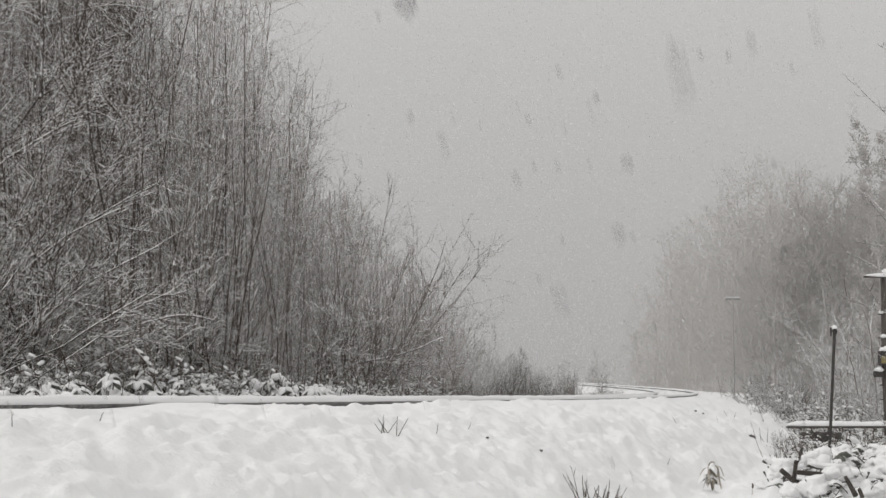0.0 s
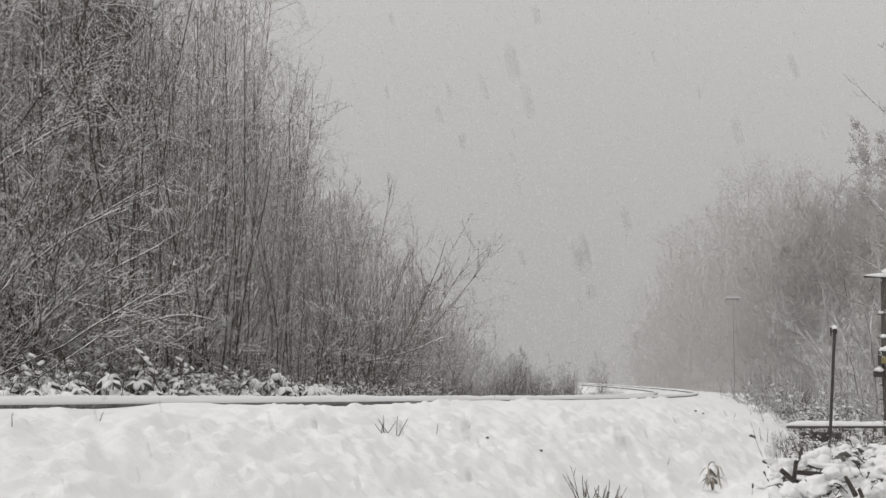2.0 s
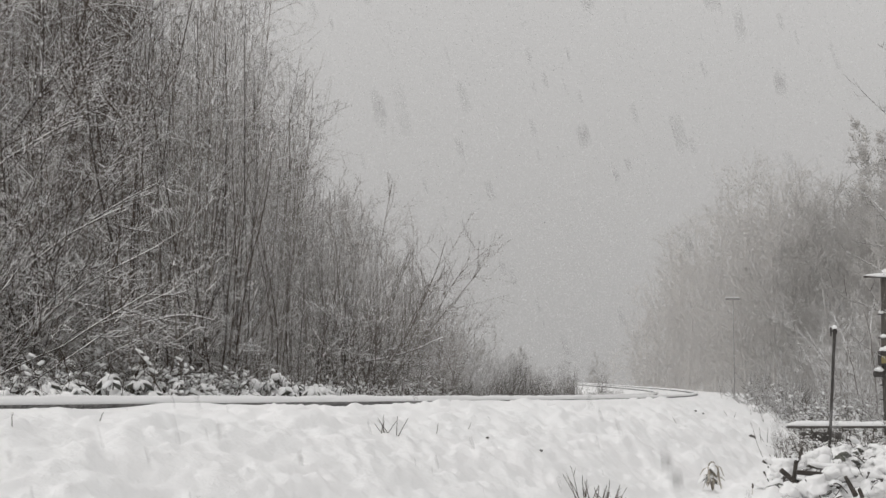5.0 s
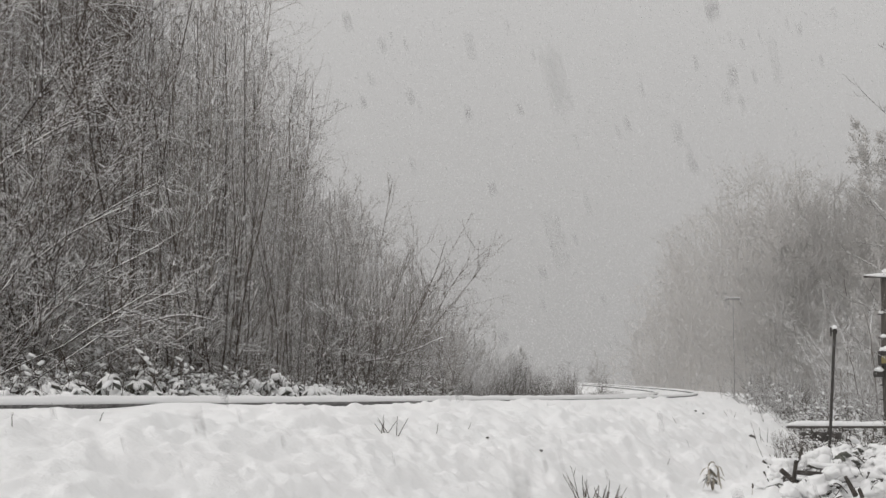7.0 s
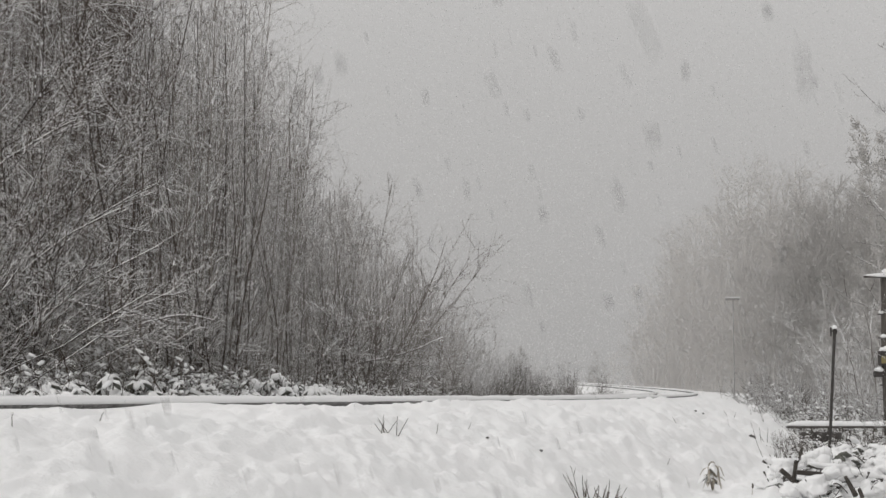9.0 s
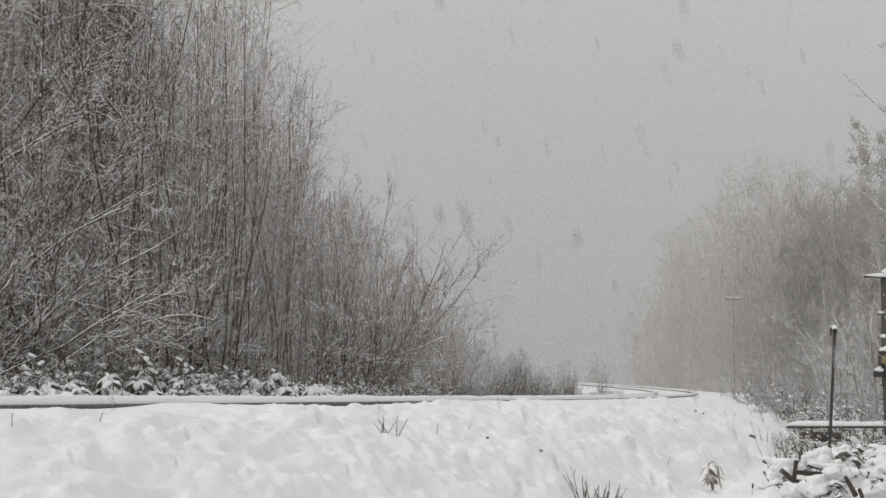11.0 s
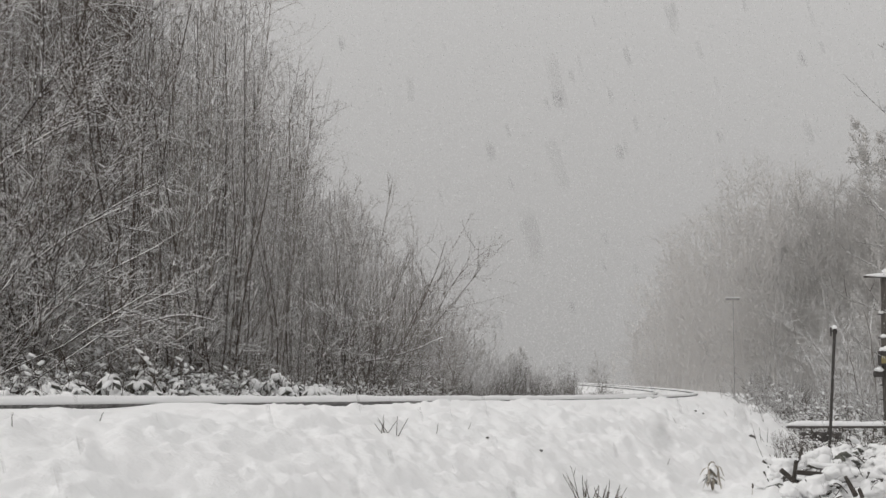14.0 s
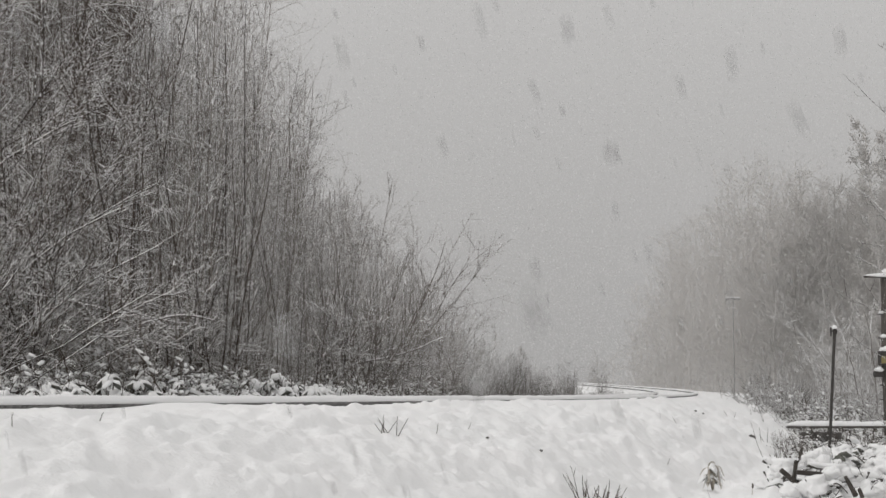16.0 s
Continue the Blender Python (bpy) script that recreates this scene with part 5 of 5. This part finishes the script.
drop(3.5, 0.14, 2.94, 0.56, 9.2, 0.55)
drop(3.5, 0.07, 1.68, 0.20, 8.7, 0.41)
drop(3.5, 0.43, 4.28, 0.73, 16.3, 0.62)
drop(3.5, 0.39, 3.49, 0.55, 12.1, 0.16)
drop(3.5, 0.21, 1.68, 0.43, 8.7, 0.33)
drop(3.5, 0.13, 4.98, 1.18, 12.1, 0.03)
drop(3.5, 0.85, 4.88, 1.02, 16.9, 0.47)
drop(3.5, 0.89, 3.34, 0.79, 22.0, 0.37)
drop(3.5, 0.84, 4.28, 0.78, 16.3, 0.58)
drop(3.5, 0.33, 4.88, 0.90, 16.9, 0.31)
drop(3.5, 0.46, 5.67, 1.34, 17.7, 0.10)
drop(3.5, 0.12, 4.88, 0.64, 16.9, 0.53)
drop(3.5, 0.39, 2.80, 0.48, 10.7, 0.19)
drop(3.5, 1.35, 6.00, 1.38, 14.5, 0.20)
drop(4, 0.07, 1.69, 0.42, 7.0, 0.34)
drop(4, -0.03, 3.70, 0.68, 10.2, 0.44)
drop(4, 0.23, 3.64, 0.61, 13.9, 0.29)
drop(4, 0.75, 3.01, 0.61, 13.6, 0.38)
drop(4, 1.27, 6.00, 1.17, 14.5, 0.12)
drop(4, 0.08, 3.75, 0.19, 19.5, 0.58)
drop(4, 0.46, 3.81, 0.34, 15.8, 0.35)
drop(6.5, -0.06, 2.44, 0.64, 16.9, 0.38)
drop(6.5, 0.18, 2.49, 0.51, 12.1, 0.44)
drop(6.5, 0.71, 4.52, 0.48, 18.8, 0.38)
drop(6.5, 0.27, 2.22, 0.37, 7.7, 0.39)
drop(6.5, 0.46, 3.94, 0.73, 8.2, 0.24)
drop(6.5, -0.13, 4.36, 0.81, 12.1, 0.35)
drop(6.5, 0.63, 4.36, 1.08, 12.1, 0.42)
drop(6.5, 0.96, 4.14, 1.02, 10.0, 0.50)
drop(6.5, 0.03, 4.88, 0.99, 16.9, 0.34)
drop(6.5, -0.18, 2.35, -0.09, 9.7, 0.37)
drop(7, 0.09, 1.15, 0.25, 9.0, 0.40)
drop(7, 0.11, 1.42, 0.15, 7.9, 0.43)
drop(7, 0.18, 5.30, 0.75, 14.7, 0.39)
drop(7, 0.05, 2.62, 0.63, 8.2, 0.33)
drop(7, 0.35, 1.52, 0.35, 5.3, 0.29)
drop(7, 0.32, 6.00, 1.18, 12.5, 0.51)
drop(7, 0.97, 4.69, 0.94, 9.7, 0.40)
drop(7, 0.73, 3.64, 0.80, 13.9, 0.36)
drop(7, 0.84, 4.88, 0.77, 16.9, 0.81)
drop(7, -0.21, 4.98, 1.20, 12.1, 0.47)
drop(7, -0.12, 5.30, 1.09, 14.7, 0.47)
drop(7, -0.27, 4.07, 1.05, 14.1, 0.38)
drop(7, 0.54, 3.34, 0.60, 10.4, 0.23)
drop(7, 0.41, 6.00, 0.50, 14.5, 0.51)
drop(7, -0.33, 6.00, 1.21, 12.5, 0.35)
drop(7, 0.83, 4.44, 1.19, 23.0, 0.37)
drop(7.5, 0.14, 2.12, 0.50, 11.0, 0.49)
drop(7.5, -0.10, 2.28, 0.42, 8.7, 0.49)
drop(7.5, 0.59, 3.01, 0.57, 13.6, 0.39)
drop(7.5, 0.51, 5.81, 1.08, 12.1, 0.36)
drop(7.5, 0.30, 4.36, 0.55, 12.1, 0.63)
drop(7.5, 0.39, 4.78, 0.74, 21.5, 0.43)
drop(7.5, 0.68, 4.60, 1.11, 14.3, 0.23)
drop(7.5, 0.07, 4.36, 0.62, 12.1, 0.46)
drop(8, 0.23, 2.32, 0.46, 20.1, 0.38)
drop(8, 0.34, 2.57, 0.36, 13.3, 0.36)
drop(8, 1.04, 4.52, 0.83, 18.8, 0.45)
drop(8, -0.12, 3.64, 0.53, 13.9, 0.39)
drop(8, 0.00, 2.71, 0.48, 9.4, 0.62)
drop(8, 1.37, 6.00, 1.49, 14.5, 0.39)
drop(8, 0.86, 6.00, 1.15, 12.5, 0.39)
drop(8, -0.30, 2.02, -0.09, 9.1, 0.51)
drop(8, -0.22, 3.09, 0.74, 7.5, 0.29)
drop(8.5, 0.04, 1.46, 0.36, 5.6, 0.49)
drop(8.5, 0.58, 5.67, 1.19, 17.7, 0.35)
drop(8.5, 0.50, 4.60, 0.32, 14.3, 0.51)
drop(8.5, 0.29, 4.88, 0.37, 16.9, 0.25)
drop(8.5, 0.52, 2.07, 0.47, 10.0, 0.41)
drop(8.5, 0.48, 4.14, 0.86, 10.0, 0.15)
drop(8.5, 0.00, 4.14, 0.53, 10.0, 0.30)
drop(8.5, 0.17, 2.90, -0.10, 12.1, 0.36)
drop(8.5, -0.27, 2.28, -0.07, 8.7, 0.42)
drop(9, 0.17, 1.22, 0.31, 8.4, 0.62)
drop(9, 0.10, 2.90, 0.62, 12.1, 0.60)
drop(9, 0.38, 1.52, 0.34, 10.6, 0.19)
drop(9, 0.47, 3.25, 0.58, 16.9, 0.26)
drop(9, 0.40, 3.70, 0.40, 10.2, 0.52)
drop(9, 0.30, 2.49, 0.34, 12.1, 0.42)
drop(9, 0.06, 3.70, 0.52, 10.2, 0.18)
drop(9, 0.39, 5.67, 0.70, 17.7, 0.42)
drop(9, 0.82, 4.88, 1.09, 16.9, 0.21)
drop(9, 0.31, 3.39, 0.85, 7.0, 0.25)
drop(9, -0.06, 4.98, 1.02, 12.1, 0.20)
drop(9, -0.27, 3.81, 0.87, 15.8, 0.33)
drop(9, 0.27, 3.49, 0.81, 12.1, 0.65)
drop(9, -0.08, 4.60, 0.65, 14.3, 0.41)
drop(9, 0.55, 4.88, 0.31, 16.9, 0.35)
drop(9, 0.39, 3.09, 0.68, 7.5, 0.69)
drop(9, 1.17, 5.19, 1.38, 19.8, 0.30)
drop(11.5, 0.29, 2.42, 0.35, 10.9, 0.34)
drop(11.5, 0.37, 2.71, 0.54, 9.4, 0.33)
drop(11.5, 0.34, 3.09, 0.52, 7.5, 0.41)
drop(11.5, 0.65, 4.14, 1.03, 10.0, 0.32)
drop(11.5, 0.16, 2.54, 0.67, 7.0, 0.55)
drop(11.5, 0.05, 4.98, 0.99, 12.1, 0.32)
drop(11.5, 0.40, 3.49, 0.18, 12.1, 0.43)
drop(11.5, 1.05, 4.36, 0.76, 12.1, 0.39)
drop(12, 0.00, 1.39, 0.27, 7.2, 0.25)
drop(12, 0.15, 1.88, 0.38, 19.5, 0.23)
drop(12, 0.09, 2.30, 0.60, 14.3, 0.35)
drop(12, 0.67, 3.09, 0.71, 7.5, 0.06)
drop(12, 0.32, 4.60, 0.46, 14.3, 0.36)
drop(12, -0.23, 3.34, 0.75, 10.4, 0.37)
drop(12, 0.53, 4.60, 0.55, 14.3, 0.38)
drop(12, -0.16, 5.81, 1.34, 12.1, 0.35)
drop(12.5, 0.06, 3.44, 0.88, 15.5, 0.41)
drop(12.5, 0.07, 3.90, 0.77, 16.9, 0.31)
drop(12.5, 0.15, 4.60, 0.69, 14.3, 0.44)
drop(12.5, 0.29, 3.59, 0.24, 17.4, 0.15)
drop(12.5, 0.67, 3.25, 0.81, 16.9, 0.48)
drop(12.5, 0.41, 3.64, 0.81, 13.9, 0.25)
drop(12.5, 0.51, 4.14, 1.09, 24.3, 0.42)
drop(12.5, -0.08, 4.00, 0.98, 18.0, 0.30)
drop(12.5, -0.03, 3.49, 0.74, 12.1, 0.30)
drop(12.5, 0.51, 4.36, 0.79, 12.1, 0.26)
drop(12.5, 0.42, 2.74, 0.43, 16.1, 0.53)
drop(12.5, 0.56, 4.98, 0.40, 12.1, 0.22)
drop(12.5, 0.34, 3.34, 0.37, 10.4, 0.20)
drop(12.5, 1.00, 4.00, 1.03, 18.0, 0.39)
drop(12.5, 0.09, 3.94, 0.93, 8.2, 0.39)
drop(13, 0.42, 1.69, 0.33, 7.0, 0.37)
drop(13, 0.16, 1.69, 0.29, 7.0, 0.24)
drop(13, 0.21, 1.92, 0.26, 7.3, 0.28)
drop(13, 0.17, 3.09, 0.27, 7.5, 0.48)
drop(13, 0.12, 3.09, 0.42, 7.5, 0.23)
drop(13, 0.74, 3.94, 0.94, 8.2, 0.44)
drop(13, -0.16, 4.60, 0.66, 14.3, 0.45)
drop(13, 0.61, 4.14, 0.68, 10.0, 0.38)
drop(13, 0.29, 4.14, 0.56, 10.0, 0.20)
drop(13.5, 0.11, 2.84, 0.73, 17.7, 0.61)
drop(13.5, 0.14, 1.39, 0.22, 7.2, 0.38)
drop(13.5, 0.39, 2.90, 0.76, 12.1, 0.39)
drop(13.5, 0.25, 2.46, 0.23, 6.0, 0.31)
drop(13.5, 0.39, 5.81, 1.15, 12.1, 0.24)
drop(13.5, 0.24, 2.90, -0.06, 12.1, 0.33)
drop(13.5, 1.12, 4.88, 0.83, 16.9, 0.39)
drop(13.5, 0.03, 3.34, 0.58, 10.4, 0.25)
drop(14, 0.11, 1.39, 0.30, 7.2, 0.38)
drop(14, 0.12, 1.52, 0.24, 6.8, 0.51)
drop(14, 0.10, 1.64, 0.18, 9.6, 0.42)
drop(14, 0.73, 6.00, 1.00, 16.6, 0.35)
drop(14, 0.43, 2.71, 0.71, 9.4, 0.50)
drop(14, 0.81, 3.21, 0.58, 8.9, 0.48)
drop(14, 0.53, 4.14, 0.97, 10.0, 0.48)
drop(14, 0.15, 4.60, 0.77, 14.3, 0.26)
drop(14, -0.07, 3.09, 0.65, 7.5, 0.13)
drop(14.5, 0.16, 1.64, 0.42, 9.6, 0.46)
drop(14.5, 0.45, 2.49, 0.65, 12.1, 0.37)
drop(14.5, 0.34, 1.47, 0.35, 9.2, 0.31)
drop(14.5, 0.30, 2.77, 0.53, 13.4, 0.42)
drop(14.5, 0.27, 1.82, 0.28, 7.6, 0.30)
drop(14.5, 0.02, 1.48, 0.16, 12.8, 0.28)
drop(14.5, -0.03, 4.60, 1.09, 14.3, 0.59)
drop(14.5, -0.07, 4.60, 1.16, 14.3, 0.15)
drop(14.5, 0.19, 4.98, 0.84, 12.1, 0.47)
drop(14.5, 0.25, 4.98, 0.95, 12.1, 0.49)
drop(14.5, 0.32, 4.98, 0.77, 12.1, 0.59)
drop(14.5, 0.76, 3.34, 0.63, 10.4, 0.39)
drop(14.5, 0.96, 4.60, 0.79, 14.3, 0.43)
drop(14.5, 0.51, 4.88, 0.19, 16.9, 0.24)
drop(14.5, 0.87, 3.09, 0.81, 7.5, 0.36)
drop(14.5, 0.07, 4.60, 1.18, 14.3, 0.09)
drop(15, -0.12, 2.35, 0.49, 9.7, 0.29)
drop(15, 0.43, 4.52, 0.79, 18.8, 0.36)
drop(15, 0.48, 3.21, 0.41, 8.9, 0.35)
drop(15, 0.42, 1.73, 0.43, 7.8, 0.30)
drop(15, 0.19, 2.80, 0.71, 10.7, 0.51)
drop(15, 0.55, 4.60, 1.06, 14.3, 0.15)
drop(15, 0.25, 4.14, 0.62, 10.0, 0.38)
drop(15, 0.92, 5.67, 0.97, 13.7, 0.31)
drop(15.5, 0.08, 1.15, 0.28, 10.0, 0.37)
drop(15.5, -0.11, 3.25, 0.82, 16.9, 0.37)
drop(15.5, 0.11, 3.49, 0.76, 12.1, 0.61)
drop(15.5, 0.79, 4.60, 1.10, 14.3, 0.22)
drop(15.5, 0.21, 2.30, 0.47, 14.3, 0.53)
drop(15.5, 0.85, 4.14, 0.90, 10.0, 0.54)
drop(15.5, 0.64, 4.36, 0.56, 12.1, 0.34)
drop(15.5, 0.41, 3.21, 0.73, 8.9, 0.28)
drop(16, 0.27, 3.13, 0.79, 15.2, 0.20)
drop(16, 0.47, 2.35, 0.54, 9.7, 0.25)
drop(16, 0.21, 3.34, 0.70, 10.4, 0.62)
drop(16, 0.49, 4.21, 0.70, 20.4, 0.08)
drop(16, -0.00, 3.34, 0.57, 10.4, 0.42)
drop(16, 0.12, 1.95, 0.11, 16.9, 0.27)
drop(16, 0.63, 2.57, 0.49, 13.3, 0.61)
drop(16, 0.06, 2.28, 0.59, 8.7, 0.40)
drop(16, 0.80, 2.90, 0.71, 12.1, 0.19)
drop(16, 0.55, 3.34, 0.71, 10.4, 0.29)
drop(16, 0.37, 3.21, 0.84, 8.9, 0.39)
drop(16, -0.17, 2.42, 0.57, 10.9, 0.38)
drop(16, 0.49, 4.14, 0.52, 10.0, 0.24)
drop(16, -0.38, 1.95, 0.49, 16.9, 0.32)
drop(16, -0.19, 1.74, 0.07, 12.1, 0.30)
drop(16, 0.23, 3.64, 0.31, 13.9, 0.42)

extra = random.Random(99)
for t0, t1, count in ((4.35, 6.25, 62), (9.35, 11.25, 62)):
    for _ in range(count):
        d = extra.uniform(1.3, 4.6)
        drop(extra.uniform(t0, t1), d * extra.uniform(-0.12, 0.28), d, d * extra.uniform(0.0, 0.26), (3.5 + 2.6 * d) * extra.uniform(0.7, 1.3), extra.gauss(0.36, 0.13))


def motions():
    for ob, fall, drift in FALLING:
        walk(ob, [(0.0, pose(0, 0, 0)), (16.0, pose(drift * 16, 0, -fall * 16))])
    for i, (ob, t, x, y, z, drift) in enumerate(SINGLE):
        a = 37.0 * i
        walk(ob, [(0.0, pose(x - drift * t, y, z + FALL_SPEED * t, a, a * 2, 0)), (16.0, pose(x + drift * (16 - t), y, z - FALL_SPEED * (16 - t), a, a * 2, 70))])


motions()
